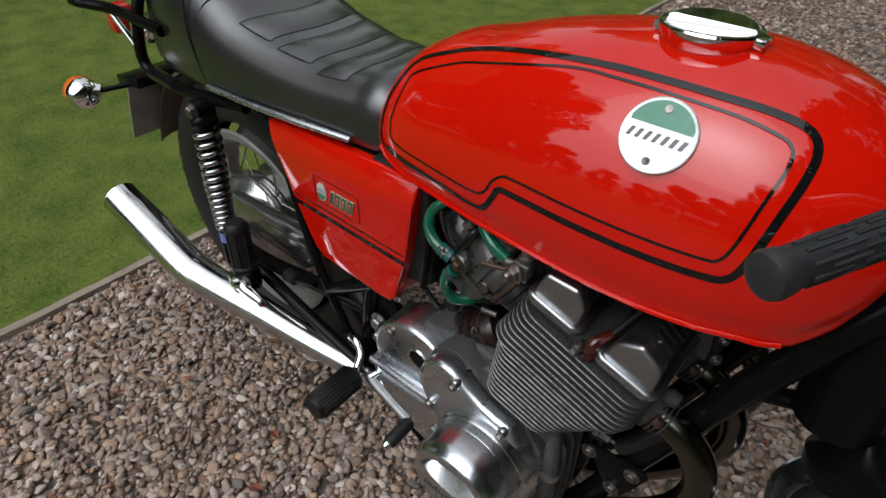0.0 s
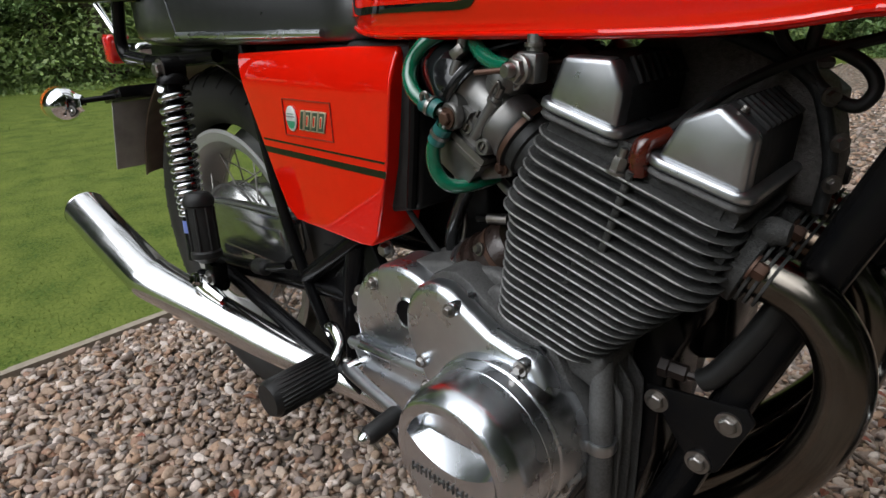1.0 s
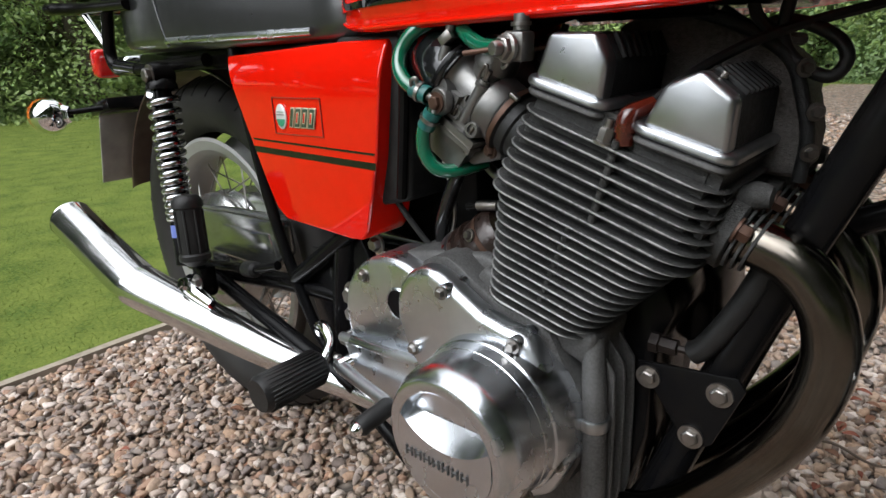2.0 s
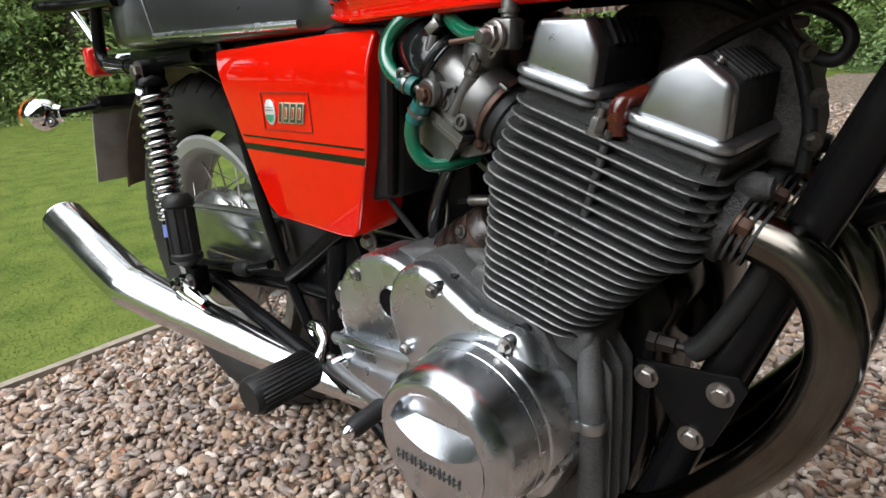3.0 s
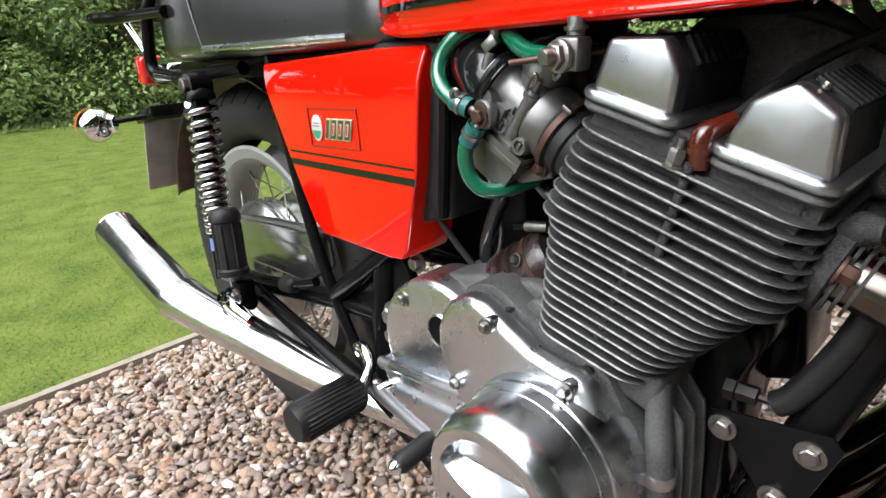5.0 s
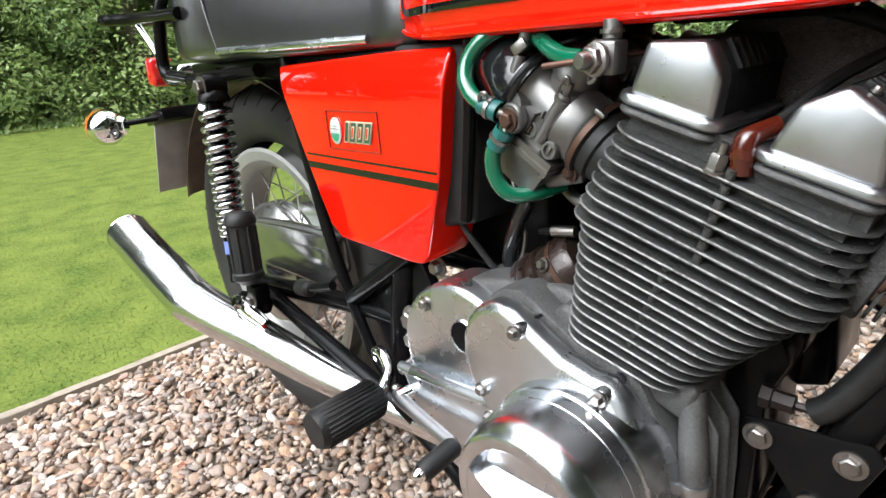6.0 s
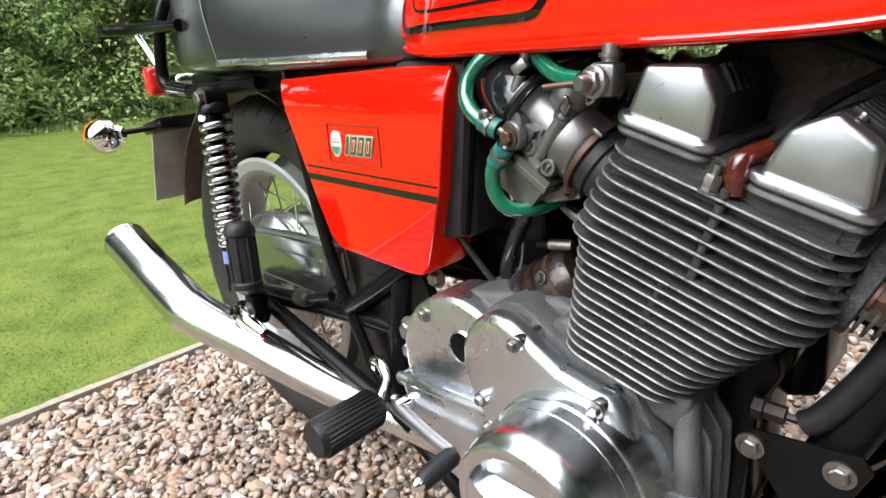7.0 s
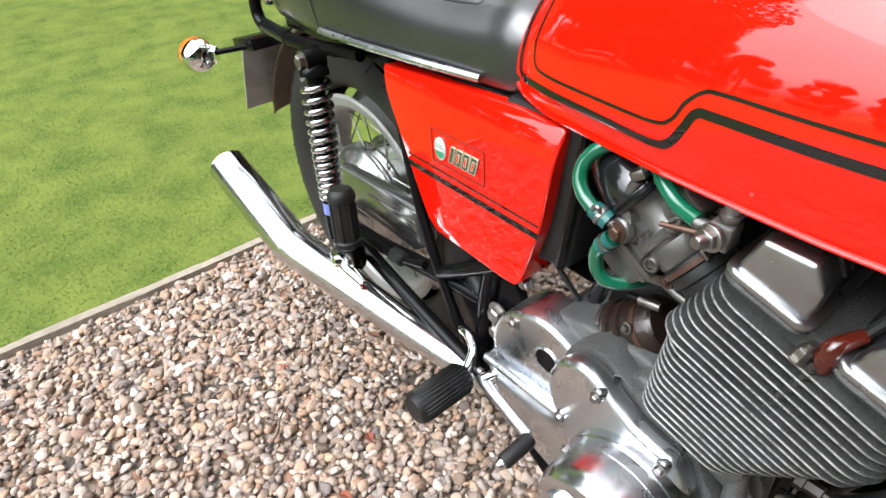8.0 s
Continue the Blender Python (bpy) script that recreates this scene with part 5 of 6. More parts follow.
# -- exhaust --
def exhaust():
    for i, y in enumerate((-0.10, 0.0, 0.10)):
        pts = [(0.486, y - 0.004, 0.541), (0.514, y - 0.005, 0.532), (0.546, y - 0.006, 0.518), (0.570, y - 0.008, 0.487), (0.576, y - 0.008, 0.441), (0.558, y - 0.004, 0.375), (0.513, y * 0.95, 0.300), (0.45, y * 0.9, 0.232), (0.36, y * 0.8, 0.185), (0.24, y * 0.8, 0.175)]
        pipe = part("exhaust_pipe", tube(pts, 0.0195, 24, 8), DARKCHROME, bike, "heat-tinted chrome exhaust header pipe")
        out, along = Vector((0.925, 0, -0.38)), Vector((0.38, 0, 0.925))
        c0 = Vector((0.4965, y - 0.005, 0.5365))
        plate = []
        for k in range(32):
            a = 2 * math.pi * k / 32
            lobe = 1 + 0.15 * abs(math.cos(a)) ** 3
            plate.append((0.0275 * math.cos(a) * lobe, 0.0260 * math.sin(a)))
        bm = loft([[c0 + out * h + along * (p * g) + Vector((0, q * g, 0)) for p, q in plate] for h, g in ((-0.007, 0.94), (-0.0055, 1.0), (0.0055, 1.0), (0.007, 0.93))])
        part("clamp_flange", bm, FIN, pipe, "cast exhaust clamp flange")
        part("clamp_ear", tube([c0 + along * 0.026 - out * 0.004, c0 + along * 0.034 + out * 0.004, c0 + along * 0.038 + out * 0.014], [0.010, 0.0115, 0.008], 14, 4), FIN, pipe)
        part("exhaust_port", lathe([(0.0, 0.0), (0.0, 0.040), (0.007, 0.040), (0.008, 0.033), (0.013, 0.033), (0.014, 0.037), (0.019, 0.037), (0.020, 0.031), (0.026, 0.031), (0.027, 0.035), (0.033, 0.035), (0.036, 0.0)], c0 - out * 0.042, out, 36), FIN, pipe)
        for k in range(3):
            part("clamp_rib", lathe([(0.0, 0.0200), (0.0, 0.0262 - 0.0015 * k), (0.0022, 0.0262 - 0.0015 * k), (0.0022, 0.0200)], c0 + out * (0.009 + 0.006 * k), out, 28), FIN, pipe)
        for k in (-1, 1):
            part("clamp_nut", hexbolt(c0 + along * (0.012 * k) + Vector((0, -0.0215 * k, 0)) + out * 0.008, out, 0.0072, 0.010), RUSTY, pipe)
    # silencer with upswept tail
    axis = [(0.13, -0.105, 0.215), (0.04, -0.128, 0.237), (-0.10, -0.162, 0.261), (-0.25, -0.198, 0.2955), (-0.365, -0.2265, 0.3235), (-0.40, -0.2320, 0.3335), (-0.50, -0.2370, 0.3710), (-0.607, -0.2410, 0.4105)]
    rad = [0.018, 0.020, 0.0260, 0.0325, 0.0368, 0.0375, 0.0375, 0.0375]
    bm = tube(axis, rad, 40, 6, False)
    sil = part("silencer", bm, SILENCER, bike, "long chrome silencer with an upswept open tail", angle=50)
    d = (Vector(axis[-1]) - Vector(axis[-2])).normalized()
    part("silencer_bore", lathe([(-0.15, 0.0), (-0.14, 0.034), (-0.01, 0.0352), (0.001, 0.0373), (0.002, 0.0380), (0.0, 0.0378)], axis[-1], d, 40), CHROME, sil)
    part("silencer_bracket", tube([(-0.298, -0.194, 0.340), (-0.268, -0.198, 0.343), (-0.240, -0.198, 0.338), (-0.208, -0.194, 0.325)], [0.009, 0.012, 0.012, 0.008], 14, 4), CHROME, sil)
    part("bracket_bolt", hexbolt((-0.262, -0.207, 0.350), (0, -1, 0.5), 0.008, 0.008), CHROME, sil)


exhaust()


# -- frame and stand --
def chassis():
    root = part("frame", tube([(0.70, -0.02, 0.84), (0.636, -0.062, 0.745), (0.594, -0.075, 0.655), (0.551, -0.076, 0.547), (0.497, -0.076, 0.395), (0.432, -0.076, 0.215), (0.36, -0.085, 0.15), (0.16, -0.10, 0.15), (0.03, -0.105, 0.24)], 0.0178, 20, 8), BLACK, bike, "black enamelled tubular frame")
    part("frame_tube", tube([(0.70, 0.02, 0.84), (0.636, 0.062, 0.745), (0.594, 0.075, 0.655), (0.551, 0.076, 0.547), (0.497, 0.076, 0.395), (0.432, 0.076, 0.215), (0.36, 0.085, 0.15), (0.16, 0.10, 0.15)], 0.0178, 20, 8), BLACK, root)
    part("frame_tube", tube([(0.66, 0.0, 0.735), (0.40, 0.0, 0.735), (0.15, -0.04, 0.69), (-0.10, -0.066, 0.685), (-0.42, -0.085, 0.685)], 0.016, 16, 6), BLACK, root)
    part("frame_tube", tube([(-0.188, -0.106, 0.700), (-0.177, -0.110, 0.652), (-0.168, -0.112, 0.612), (-0.136, -0.113, 0.474), (-0.109, -0.112, 0.392), (-0.065, -0.112, 0.30), (-0.03, -0.112, 0.26)], 0.0085, 16, 6), BLACK, root)
    part("frame_tube", rod((0.055, -0.105, 0.475), (-0.098, -0.108, 0.366), 0.013), BLACK, root)
    part("frame_tube", tube([(0.03, -0.09, 0.62), (0.02, -0.095, 0.48), (0.0, -0.10, 0.36), (-0.01, -0.10, 0.24)], 0.017, 14, 5), BLACK, root)
    part("pivot_plate", prism([(-0.085, 0.36), (-0.045, 0.42), (0.045, 0.45), (0.085, 0.38), (0.07, 0.27), (0.01, 0.235), (-0.06, 0.27)], -0.100, -0.085, 0.003, 2), BLACK, root)
    part("pivot_bolt", hexbolt((0.035, -0.112, 0.372), (0, -1, 0), 0.013, 0.012), STEEL, root)
    part("pivot_bolt", hexbolt((0.075, -0.098, 0.448), (0, -1, 0), 0.009, 0.010), STEEL, root)
    # engine mounting plate
    part("engine_plate", prism([(0.428, 0.398), (0.515, 0.408), (0.523, 0.398), (0.500, 0.335), (0.490, 0.328), (0.475, 0.330)], -0.101, -0.096, 0.0015, 2), BLACK, root)
    for x, z in ((0.440, 0.371 + 0.014), (0.503, 0.389), (0.4825, 0.338)):
        part("plate_bolt", hexbolt((x, -0.102, z), (0, -1, 0), 0.0078, 0.006), STEEL, root)
    part("ignition_coil", box((0.395, 0.035, 0.722), (0.20, 0.20, 0.026), (0, 3, 0), 0.008), BLACK, root)
    part("ignition_coil", rod((0.33, -0.045, 0.716), (0.45, -0.045, 0.714), 0.017, 20), BLACK, root)
    # air box behind the side panel
    part("air_box", prism([(0.085, 0.50), (0.148, 0.515), (0.158, 0.60), (0.158, 0.70), (0.04, 0.70), (0.02, 0.55)], -0.108, 0.108, 0.008, 3), RUBBER, root, "dull black air box")
    part("air_box_lip", tube([(0.160, -0.112, 0.70), (0.155, -0.114, 0.62), (0.142, -0.114, 0.52)], 0.006, 8, 5), BLACK, root)
    part("battery_box", box((0.03, 0.045, 0.555), (0.30, 0.13, 0.26), (0, 0, 0), 0.01), BLACK, root)
    part("ignition_box", box((0.235, 0.135, 0.57), (0.13, 0.02, 0.22), (0, 0, 0), 0.006), BLACK, root)
    part("under_seat_pan", box((-0.23, 0, 0.682), (0.58, 0.20, 0.03), (0, 0, 0), 0.006), BLACK, root)
    # swinging arm
    arm = part("swinging_arm", tube([(0.03, -0.080, 0.345), (-0.10, -0.098, 0.350), (-0.28, -0.118, 0.338), (-0.42, -0.115, 0.328)], 0.0145, 16, 6), BLACK, bike, "black tubular swinging arm")
    part("arm_strut", tube([(0.05, -0.135, 0.245), (-0.07, -0.140, 0.279), (-0.29, -0.142, 0.338)], 0.0125, 14, 4), BLACK, arm)
    part("arm_tube", tube([(0.03, 0.095, 0.345), (-0.10, 0.118, 0.352), (-0.42, 0.115, 0.328)], 0.016, 14, 5), BLACK, arm)
    part("passenger_peg", rod((-0.335, -0.138, 0.350), (-0.180, -0.140, 0.372), 0.0085, 14), BLACK, arm)
    part("peg_end", lathe([(0, 0), (0.001, 0.010), (0.004, 0.0125), (0.030, 0.0125), (0.034, 0.008), (0.034, 0)], (-0.190, -0.140, 0.371), (1, 0, 0.14), 18), RUBBER, arm)
    part("peg_pin", rod((-0.158, -0.140, 0.376), (-0.105, -0.135, 0.392), 0.007, 12), BLACK, arm)
    # cables under the tank front
    cab = part("cable", tube([(0.503, -0.03, 0.715), (0.5005, -0.032, 0.680), (0.514, -0.034, 0.659), (0.536, -0.032, 0.648), (0.5455, -0.028, 0.660), (0.538, -0.026, 0.675), (0.517, -0.026, 0.687), (0.497, -0.028, 0.691), (0.478, -0.030, 0.686), (0.452, -0.03, 0.702)], 0.0052, 10, 8), RUBBER, bike, "black looped control cable")
    part("cable_tail", tube([(0.475, -0.035, 0.712), (0.482, -0.035, 0.694), (0.497, -0.03, 0.680), (0.508, 0.0, 0.676)], 0.005, 8, 6), RUBBER, cab)
    hose = part("oil_hose", tube([(0.528, -0.085, 0.525), (0.517, -0.088, 0.489), (0.502, -0.090, 0.456), (0.484, -0.090, 0.425), (0.474, -0.090, 0.415)], 0.0105, 14, 6), RUBBER, bike, "black rubber oil hose with faded print")
    faded = material("faded_grey_print", (0.07, 0.07, 0.068), 0.7)
    for k in range(8):
        f = 0.12 + 0.1 * k
        c = Vector((0.514, -0.0965, 0.483)).lerp(Vector((0.490, -0.0980, 0.434)), f)
        part("print_bar", box(c, (0.0016, 0.0006, 0.0042 if k % 3 else 0.0028), (0, -64, 0), 0.0002, 1), faded, hose)
    part("brass_union", lathe([(-0.008, 0), (-0.008, 0.0100), (0.0, 0.0100), (0.001, 0.0078), (0.016, 0.0078), (0.017, 0.0035), (0.036, 0.003), (0.036, 0)], (0.444, -0.090, 0.4155), (1, 0.02, -0.02), 6), material("aged_brass", (0.016, 0.010, 0.008), 0.45, 0.4, 0, 0.15), bike, "dark aged brass oil union")


chassis()


# -- footpeg and gear lever --
def controls():
    peg = tube([(0.040, -0.183, 0.298), (0.040, -0.188, 0.298), (0.042, -0.272, 0.300), (0.042, -0.277, 0.300)], [0.0195, 0.0225, 0.0235, 0.0205], 40, 1, True, None, False)
    pg = part("footpeg", peg, RUBBER, bike, "ribbed black rubber footpeg")
    for k in range(28):
        a = 2 * math.pi * k / 28
        part("rib", box((0.041 + 0.0230 * math.cos(a), -0.229, 0.299 + 0.0230 * math.sin(a)), (0.0036, 0.080, 0.0026), (0, -math.degrees(a), 1.2), 0.0012, 1), RUBBER, pg)
    part("peg_bracket", tube([(0.032, -0.178, 0.288), (0.030, -0.166, 0.300), (0.020, -0.148, 0.312), (0.004, -0.142, 0.325), (-0.014, -0.138, 0.322), (-0.022, -0.132, 0.306), (-0.020, -0.122, 0.295)], 0.0080, 14, 7), CHROME, pg, "chrome peg bracket")
    part("bracket_nut", hexbolt((0.045, -0.118, 0.352), (0, -1, 0), 0.011, 0.014), STEEL, pg)
    lev = part("gear_lever", tube([(0.062, -0.166, 0.300), (0.075, -0.172, 0.300), (0.120, -0.180, 0.298), (0.172, -0.188, 0.296)], [0.0110, 0.0092, 0.0078, 0.0078], 14, 5), SATIN, bike, "chrome gear lever with a rubber toe piece")
    part("lever_boss", rod((0.085, -0.120, 0.312), (0.066, -0.172, 0.301), 0.0105, 18), CHROME, lev)
    part("pinch_bolt", hexbolt((0.054, -0.164, 0.304), (-1, 0, 0.4), 0.0045, 0.006), STEEL, lev)
    part("toe_rubber", tube([(0.176, -0.186, 0.296), (0.176, -0.191, 0.295), (0.176, -0.234, 0.291), (0.176, -0.238, 0.291)], [0.0085, 0.0112, 0.0112, 0.0085], 16, 1, True, None, False), RUBBER, lev)
    part("toe_tip", lathe([(0, 0.008), (0.005, 0.0078), (0.009, 0.0045), (0.0105, 0)], (0.176, -0.238, 0.291), (0, -0.99, -0.08), 16), CHROME, lev)
    # centre stand and brake lever shadowed below
    part("stand_leg", tube([(-0.01, -0.12, 0.238), (0.04, -0.12, 0.21), (0.10, -0.12, 0.178), (0.30, -0.11, 0.02)], 0.012, 12, 4), BLACK, bike, "black centre stand leg")
    part("stand_leg", tube([(-0.01, 0.12, 0.238), (0.04, 0.12, 0.21), (0.10, 0.12, 0.178), (0.30, 0.11, 0.02)], 0.012, 12, 4), BLACK, bike, "black centre stand leg")


controls()


# -- rear shock absorber --
def shock():
    top, bot = Vector((-0.340, -0.148, 0.664)), Vector((-0.300, -0.182, 0.335))
    ax = (bot - top).normalized()
    L = (bot - top).length
    body = part("shock_absorber", lathe([(0.008, 0.0), (0.008, 0.018), (0.014, 0.023), (0.020, 0.0240), (0.024, 0.0240), (0.026, 0.0130), (0.20, 0.0125), (0.224, 0.0125), (0.230, 0.0160), (0.30, 0.016), (0.305, 0.0)], top, ax, 28), BLACK, bike, "black shock absorber with a chrome coil spring")
    u = ax.orthogonal().normalized()
    v = ax.cross(u)
    turns, steps = 14.0, 14.0 * 20
    pts = []
    for k in range(int(steps) + 1):
        f = k / steps
        a = 2 * math.pi * turns * f
        pts.append(top + ax * (0.029 + 0.196 * (1.32 * f - 0.32 * f * f)) + (u * math.cos(a) + v * math.sin(a)) * (0.0202 - 0.0045 * f))
    part("spring", tube(pts, 0.0056, 12, 1, True, None, False), SPRINGSTEEL, body, "chrome coil spring")
    part("top_eye", lathe([(-0.016, 0.008), (-0.016, 0.019), (0.016, 0.019), (0.016, 0.008)], top, (0, 1, 0), 24), BLACK, body)
    part("top_bolt", hexbolt(top + Vector((0, -0.016, 0)), (0, -1, 0), 0.011, 0.010), STEEL, body)
    part("sticker", lathe([(0.235, 0.0162), (0.235, 0.0166), (0.255, 0.0166), (0.255, 0.0162)], top, ax, 24), BLUE, body)
    ct, cb = Vector((-0.247, -0.186, 0.491)), Vector((-0.236, -0.194, 0.383))
    d = (cb - ct).normalized()
    can = part("shock_reservoir", lathe([(0, 0), (0, 0.016), (0.003, 0.019), (0.010, 0.023), (0.018, 0.023), (0.020, 0.0205), (0.088, 0.0205), (0.091, 0.0232), (0.099, 0.0232), (0.104, 0.016), (0.108, 0.012), (0.108, 0)], ct, d, 24), RUBBER, bike, "black ribbed shock reservoir")
    for k in range(8):
        a = 2 * math.pi * k / 8
        uu = d.orthogonal().normalized()
        vv = d.cross(uu)
        off = (uu * math.cos(a) + vv * math.sin(a)) * 0.0207
        part("rib", rod(ct + d * 0.022 + off, ct + d * 0.087 + off, 0.0022, 6), RUBBER, can)
    part("clevis", box((-0.250, -0.178, 0.355), (0.030, 0.026, 0.045), (0, 6, 0), 0.004), BLACK, can)
    part("clevis_bolt", hexbolt((-0.246, -0.192, 0.352), (0, -1, 0), 0.009, 0.008), STEEL, can)
    part("clevis_link", tube([(-0.30, -0.182, 0.34), (-0.27, -0.178, 0.335), (-0.245, -0.17, 0.335)], 0.012, 10, 4), BLACK, can)


shock()


# -- rear wheel --
def rear_wheel():
    W = Vector((-0.420, 0.0, 0.325))
    prof = []
    for k in range(33):
        a = radians(-152 + 304 * k / 32)
        prof.append((0.055 * math.sin(a) * (1.0 if abs(math.sin(a)) < 0.97 else 1.0), 0.280 + 0.053 * math.cos(a) if math.cos(a) > 0 else 0.280 + 0.056 * math.cos(a)))
    tyre = part("rear_wheel", lathe(prof, W, (0, 1, 0), 96), TYRE, bike, "black treaded rear tyre on a silver rim")
    for k in range(40):
        a = 2 * math.pi * k / 40
        for s in (-1, 1):
            pts = []
            for j in range(5):
                b = s * (0.012 + 0.040 * j / 4)
                f = math.asin(max(-1, min(1, b / 0.055)))
                r = 0.2805 + 0.0535 * math.cos(f)
                aa = a + 0.075 * j / 4 + (0.08 if s > 0 else 0)
                pts.append((W.x + r * math.cos(aa), b * 1.005, W.z + r * math.sin(aa)))
            part("tread_groove", tube(pts, 0.0017, 5, 1, True, None, False), material("tread_groove_black", (0.006, 0.006, 0.006), 0.9) if "tread_groove_black" not in bpy.data.materials else bpy.data.materials["tread_groove_black"], tyre)
    rim = lathe([(-0.044, 0.200), (-0.049, 0.217), (-0.046, 0.223), (-0.043, 0.221), (-0.034, 0.200), (-0.022, 0.193), (0.022, 0.193), (0.034, 0.200), (0.043, 0.221), (0.046, 0.223), (0.049, 0.217), (0.044, 0.200), (0.034, 0.190), (0.020, 0.184), (-0.020, 0.184), (-0.034, 0.190), (-0.044, 0.200)], W, (0, 1, 0), 96)
    part("rim", rim, RIM, tyre, "dull alloy wheel rim")
    part("hub", lathe([(-0.088, 0.0), (-0.088, 0.026), (-0.084, 0.060), (-0.078, 0.066), (-0.080, 0.078), (-0.072, 0.092), (-0.073, 0.100), (-0.058, 0.112), (-0.052, 0.120), (-0.044, 0.122), (-0.038, 0.116), (-0.030, 0.113), (-0.024, 0.122), (-0.018, 0.122), (-0.014, 0.112), (0.03, 0.105), (0.032, 0.118), (0.06, 0.115), (0.08, 0.06), (0.08, 0)], W, (0, 1, 0), 72), GUARD, tyre, "dull polished ribbed hub")
    for k in range(36):
        a = 2 * math.pi * k / 36
        s = 1 if k % 2 else -1
        lean = 0.45 * (1 if (k // 2) % 2 else -1)
        p0 = W + Vector((0.118 * math.cos(a + lean), s * 0.030, 0.118 * math.sin(a + lean)))
        p1 = W + Vector((0.190 * math.cos(a), s * 0.008, 0.190 * math.sin(a)))
        part("spoke", rod(p0, p1, 0.0016, 6), STEEL, tyre)
    # mudguard: reflection of dark surroundings is put into its grey-brown colour
    secs = []
    for k in range(49):
        a = radians(60 + 104 * k / 48)
        ring = []
        for j in range(13):
            b = -1 + 2 * j / 12
            ring.append((0.068 * math.sin(b * 1.45) / math.sin(1.45), 0.345 + 0.022 * math.cos(b * 1.45)))
        outer = [(W.x + r * math.cos(a), y, W.z + r * math.sin(a)) for y, r in ring]
        inner = [(W.x + (r - 0.0018) * math.cos(a), y * 0.97, W.z + (r - 0.0018) * math.sin(a)) for y, r in reversed(ring)]
        secs.append(outer + inner)
    guardm = part("mudguard", loft(secs), material("mudguard_dark_reflection", (0.16, 0.12, 0.10), 0.45, 0.5, 0, 0.1, 30, 0.05, 400, second=(0.09, 0.065, 0.055)), bike, "metal rear mudguard with dark reflections put into its grey-brown colour and a bright edge")
    for s in (-1, 1):
        edge = [(W.x + 0.348 * math.cos(radians(60 + 34 * k / 20)), s * 0.068, W.z + 0.348 * math.sin(radians(60 + 34 * k / 20))) for k in range(21)]
        part("mudguard_edge", tube(edge, 0.003, 8, 1, True, None, False), CHROME, guardm)
    # polished chain guard with a rolled upper edge
    guard = part("chain_guard", prism([(-0.43, 0.350), (-0.435, 0.415), (-0.425, 0.430), (-0.30, 0.441), (-0.17, 0.446), (-0.150, 0.440), (-0.145, 0.385), (-0.19, 0.351)], -0.096, -0.070, 0.008, 4), GUARD, bike, "polished metal chain guard")
    part("guard_edge", tube([(-0.430, -0.094, 0.429), (-0.36, -0.096, 0.4365), (-0.26, -0.096, 0.4435), (-0.160, -0.095, 0.4445)], 0.0035, 10, 5), SATIN, guard)
    part("guard_panel", prism([(-0.330, 0.372), (-0.322, 0.412), (-0.180, 0.418), (-0.168, 0.384), (-0.20, 0.372)], -0.0985, -0.094, 0.0018, 2), GUARD, guard)


rear_wheel()


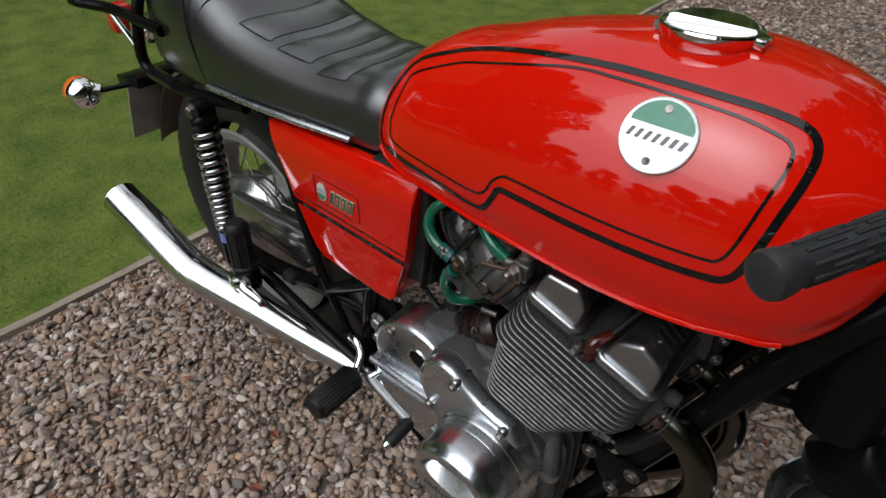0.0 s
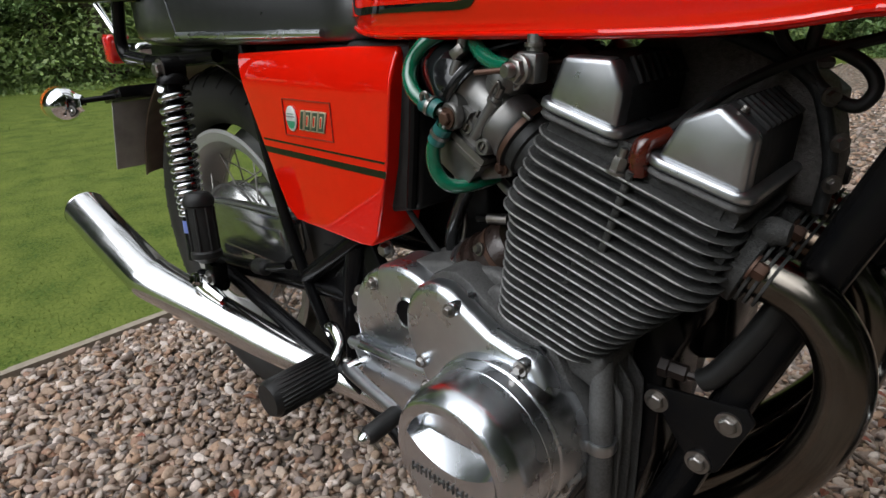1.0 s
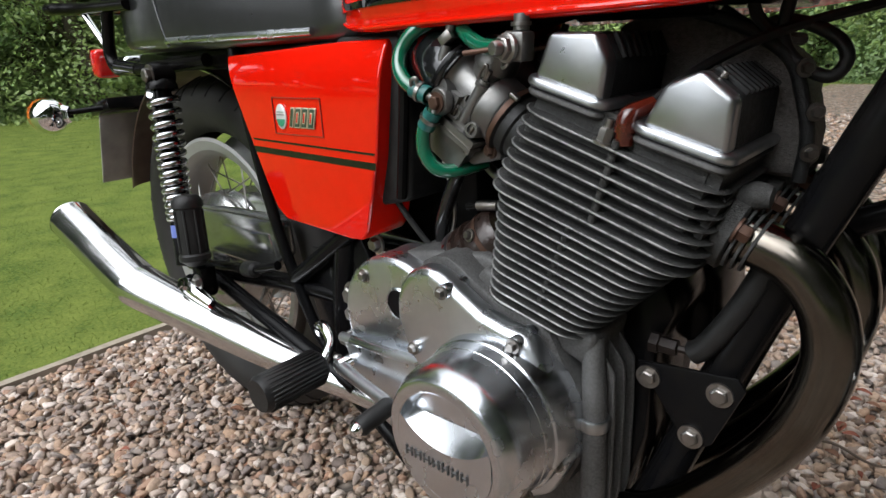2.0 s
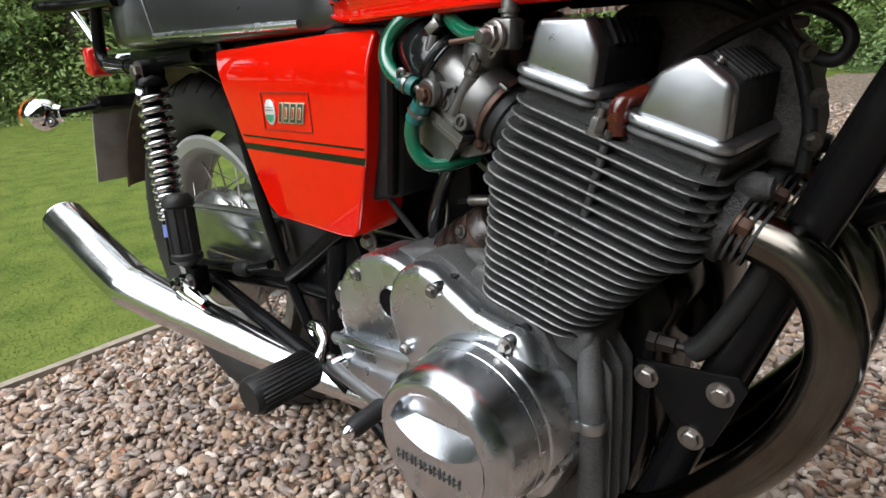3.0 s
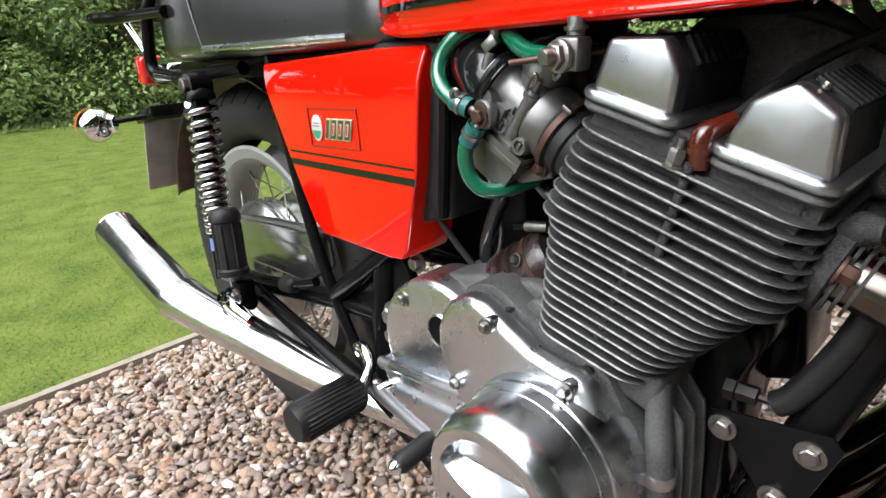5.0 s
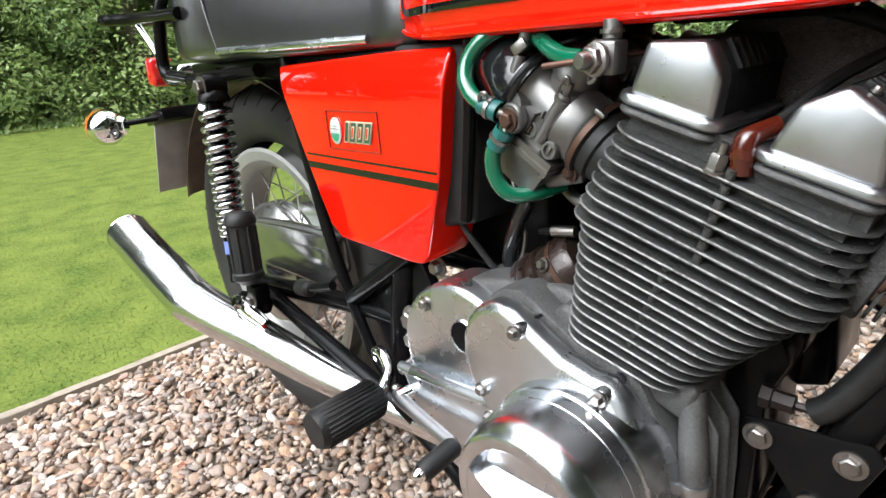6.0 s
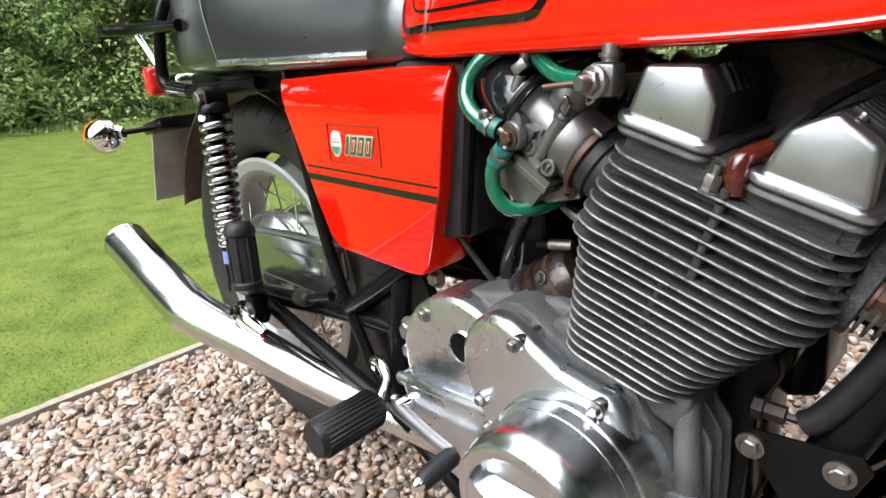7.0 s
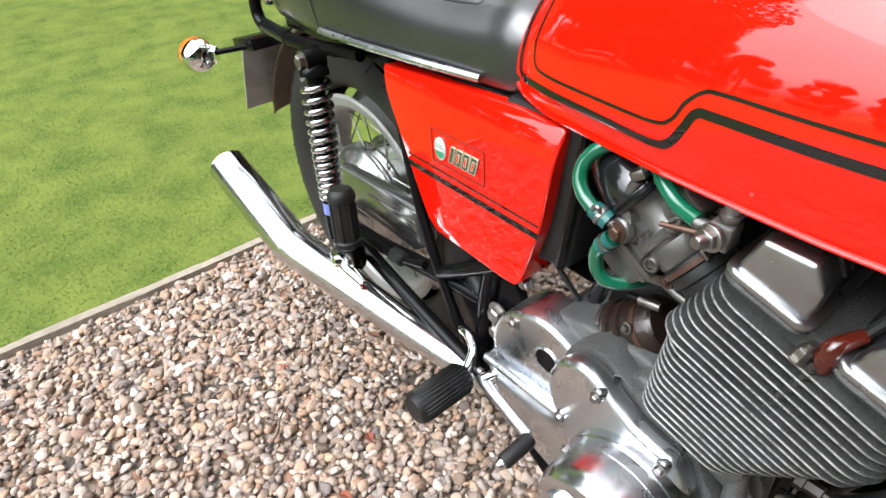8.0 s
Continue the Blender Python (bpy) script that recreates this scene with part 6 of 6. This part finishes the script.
# -- tail: grab rail, rack, lamp, plate, indicator --
def tail():
    rail = part("grab_rail", tube([(-0.25, -0.115, 0.682), (-0.34, -0.128, 0.676), (-0.42, -0.135, 0.672), (-0.49, -0.136, 0.673), (-0.530, -0.136, 0.676), (-0.548, -0.135, 0.700), (-0.536, -0.134, 0.745), (-0.515, -0.132, 0.790), (-0.52, -0.10, 0.83), (-0.53, 0.0, 0.835), (-0.52, 0.10, 0.83), (-0.515, 0.132, 0.790), (-0.536, 0.134, 0.745), (-0.548, 0.135, 0.700), (-0.530, 0.136, 0.676), (-0.40, 0.135, 0.672)], 0.0105, 14, 7), BLACK, bike, "black tubular grab rail")
    part("rail_sleeve", rod((-0.44, -0.1355, 0.672), (-0.515, -0.137, 0.6785), 0.0118), GLOSSBLACK, rail)
    rack = part("luggage_rack", tube([(-0.43, -0.138, 0.773), (-0.58, -0.143, 0.778), (-0.645, -0.163, 0.781), (-0.672, -0.172, 0.782), (-0.692, -0.155, 0.783), (-0.70, 0.0, 0.784), (-0.692, 0.155, 0.783), (-0.672, 0.172, 0.782), (-0.58, 0.143, 0.778), (-0.43, 0.138, 0.773)], 0.0100, 12, 6), BLACK, bike, "black tubular luggage rack")
    for y in (-0.06, 0.0, 0.06):
        part("rack_bar", rod((-0.46, y, 0.775), (-0.70, y, 0.784), 0.006, 10), BLACK, rack)
    part("rack_stay", rod((-0.613, -0.143, 0.776), (-0.545, -0.130, 0.690), 0.0062, 12), CHROME, rack)
    lamp = part("tail_lamp", box((-0.850, -0.034, 0.685), (0.040, 0.050, 0.062), (0, 4, 0), 0.010, 4), LENS, bike, "red rear lamp with a chrome housing")
    part("lamp_housing", box((-0.745, 0.0, 0.682), (0.08, 0.10, 0.04), (0, 8, 0), 0.012, 4), CHROME, lamp)
    part("plate_board", box((-0.756, -0.007, 0.512), (0.005, 0.215, 0.160), (0, 23, 0), 0.002), PLATE, bike, "plain grey back of the number board")
    part("board_mount", box((-0.700, -0.045, 0.602), (0.10, 0.15, 0.022), (0, -10, 0), 0.003), BLACK, bike, "black plate bracket")
    ind = part("indicator", lathe([(-0.034, 0.0), (-0.033, 0.014), (-0.024, 0.026), (-0.010, 0.033), (0.000, 0.034), (0.001, 0.0)], (-0.735, -0.200, 0.592), (-1, 0, 0.05), 28), CHROME, bike, "chrome indicator with an amber lens")
    part("indicator_lens", lathe([(0.0, 0.0335), (0.016, 0.0335), (0.026, 0.027), (0.030, 0.0)], (-0.735, -0.200, 0.592), (-1, 0, 0.05), 28), AMBER, ind)
    part("indicator_neck", lathe([(-0.004, 0.0330), (0.010, 0.0325), (0.036, 0.0170), (0.042, 0.0150), (0.042, 0.0)], (-0.736, -0.203, 0.592), (0.62, 0.78, 0.03), 6), CHROME, ind, angle=20)
    part("indicator_stalk", rod((-0.718, -0.185, 0.596), (-0.665, -0.08, 0.604), 0.0055, 12), BLACK, ind)
    copy_thing(ind, pose(0, 0.40, 0))


tail()


# -- handlebar grip and the front of the machine --
def front():
    e = Vector((0.566, -0.302, 0.906))
    d = Vector((0.046, 0.085, 0.008)).normalized()
    grip = part("handlebar_grip", tube([e - d * 0.002, e, e + d * 0.004, e + d * 0.012, e + d * 0.018, e + d * 0.125, e + d * 0.13], [0.009, 0.0138, 0.0148, 0.0138, 0.0120, 0.0120, 0.0160], 32, 1, True, None, False), GRIP, bike, "ribbed black rubber handlebar grip")
    u = d.orthogonal().normalized()
    v = d.cross(u)
    for k in range(18):
        a = 2 * math.pi * k / 18
        off = (u * math.cos(a) + v * math.sin(a)) * 0.0121
        for f in (0.022, 0.056, 0.090):
            part("rib", tube([e + d * (f + 0.012 * (k % 2)) + off, e + d * (f + 0.026 + 0.012 * (k % 2)) + off], 0.0015, 6, 1, True, None, False), GRIP, grip)
    part("handlebar", tube([e + d * 0.12, e + d * 0.20, e + d * 0.27 + Vector((0.02, 0.0, -0.02)), (0.73, -0.03, 0.93), (0.73, 0.03, 0.93)], 0.011, 14, 6), CHROME, bike, "chrome handlebar")
    horn = part("horn", lathe([(0, 0), (0.004, 0.03), (0.012, 0.050), (0.03, 0.060), (0.05, 0.058), (0.058, 0.045), (0.075, 0.028), (0.09, 0.02), (0.09, 0)], (0.722, 0.006, 0.458), (-0.3, 0.25, 0.9), 32), BLACK, bike, "glossy black horn")
    part("horn_bowl", lathe([(0.0, 0.060), (0.05, 0.070), (0.074, 0.0755), (0.079, 0.0810), (0.084, 0.0835), (0.089, 0.0820), (0.0905, 0.0785), (0.088, 0.0750), (0.082, 0.0735), (0.06, 0.066), (0.050, 0.060)], (0.737, 0.026, 0.322), (-0.15, -0.2, 0.9), 48), POLISHED, bike, "chrome bowl with a rolled rim")
    part("bowl_lining", lathe([(0.052, 0.058), (0.045, 0.055), (0.03, 0.05), (0.02, 0)], (0.737, 0.026, 0.322), (-0.15, -0.2, 0.9), 40), SILENCER, bike.children[-1])
    part("steering_head", tube([(0.70, 0, 0.86), (0.66, 0.0, 0.70), (0.66, 0.0, 0.56)], [0.035, 0.05, 0.045], 16, 4), BLACK, bike, "black steering head and brackets")
    part("strut", tube([(0.535, 0.0, 0.505), (0.58, 0.0, 0.535), (0.64, 0.0, 0.56)], 0.012, 12, 4), BLACK, bike)

    A = Vector((1.04, 0.0, 0.333))
    prof = [(0.052 * math.sin(radians(a)), 0.282 + 0.051 * math.cos(radians(a))) for a in range(-150, 151, 12)]
    tyre = part("front_wheel", lathe(prof, A, (0, 1, 0), 72), TYRE, bike, "black front tyre on a silver rim")
    part("rim", lathe([(-0.030, 0.238), (-0.034, 0.242), (-0.02, 0.222), (0.02, 0.222), (0.034, 0.242), (0.030, 0.238), (0.018, 0.212), (-0.018, 0.212), (-0.030, 0.238)], A, (0, 1, 0), 72), RIM, tyre)
    part("hub", lathe([(-0.06, 0.0), (-0.06, 0.03), (-0.04, 0.07), (0.04, 0.07), (0.06, 0.03), (0.06, 0)], A, (0, 1, 0), 40), POLISHED, tyre)
    for k in range(36):
        a = 2 * math.pi * k / 36
        sgn = 1 if k % 2 else -1
        lean = 0.5 if (k // 2) % 2 else -0.5
        part("spoke", rod(A + Vector((0.066 * math.cos(a + lean), sgn * 0.034, 0.066 * math.sin(a + lean))), A + Vector((0.214 * math.cos(a), sgn * 0.006, 0.214 * math.sin(a))), 0.0016, 6), STEEL, tyre)
    fork = part("front_fork", tube([(0.80, -0.09, 0.80), (0.92, -0.09, 0.565), (1.04, -0.09, 0.333)], [0.019, 0.021, 0.027], 18, 3), SATIN, bike, "telescopic front fork with satin legs")
    part("fork_leg", tube([(0.80, 0.09, 0.80), (0.92, 0.09, 0.565), (1.04, 0.09, 0.333)], [0.019, 0.021, 0.027], 18, 3), SATIN, fork)
    part("axle", rod((1.04, -0.12, 0.333), (1.04, 0.12, 0.333), 0.010, 16), STEEL, fork)
    part("fork_yoke", box((0.785, 0, 0.795), (0.10, 0.25, 0.028), (0, 27, 0), 0.008), BLACK, fork)


front()
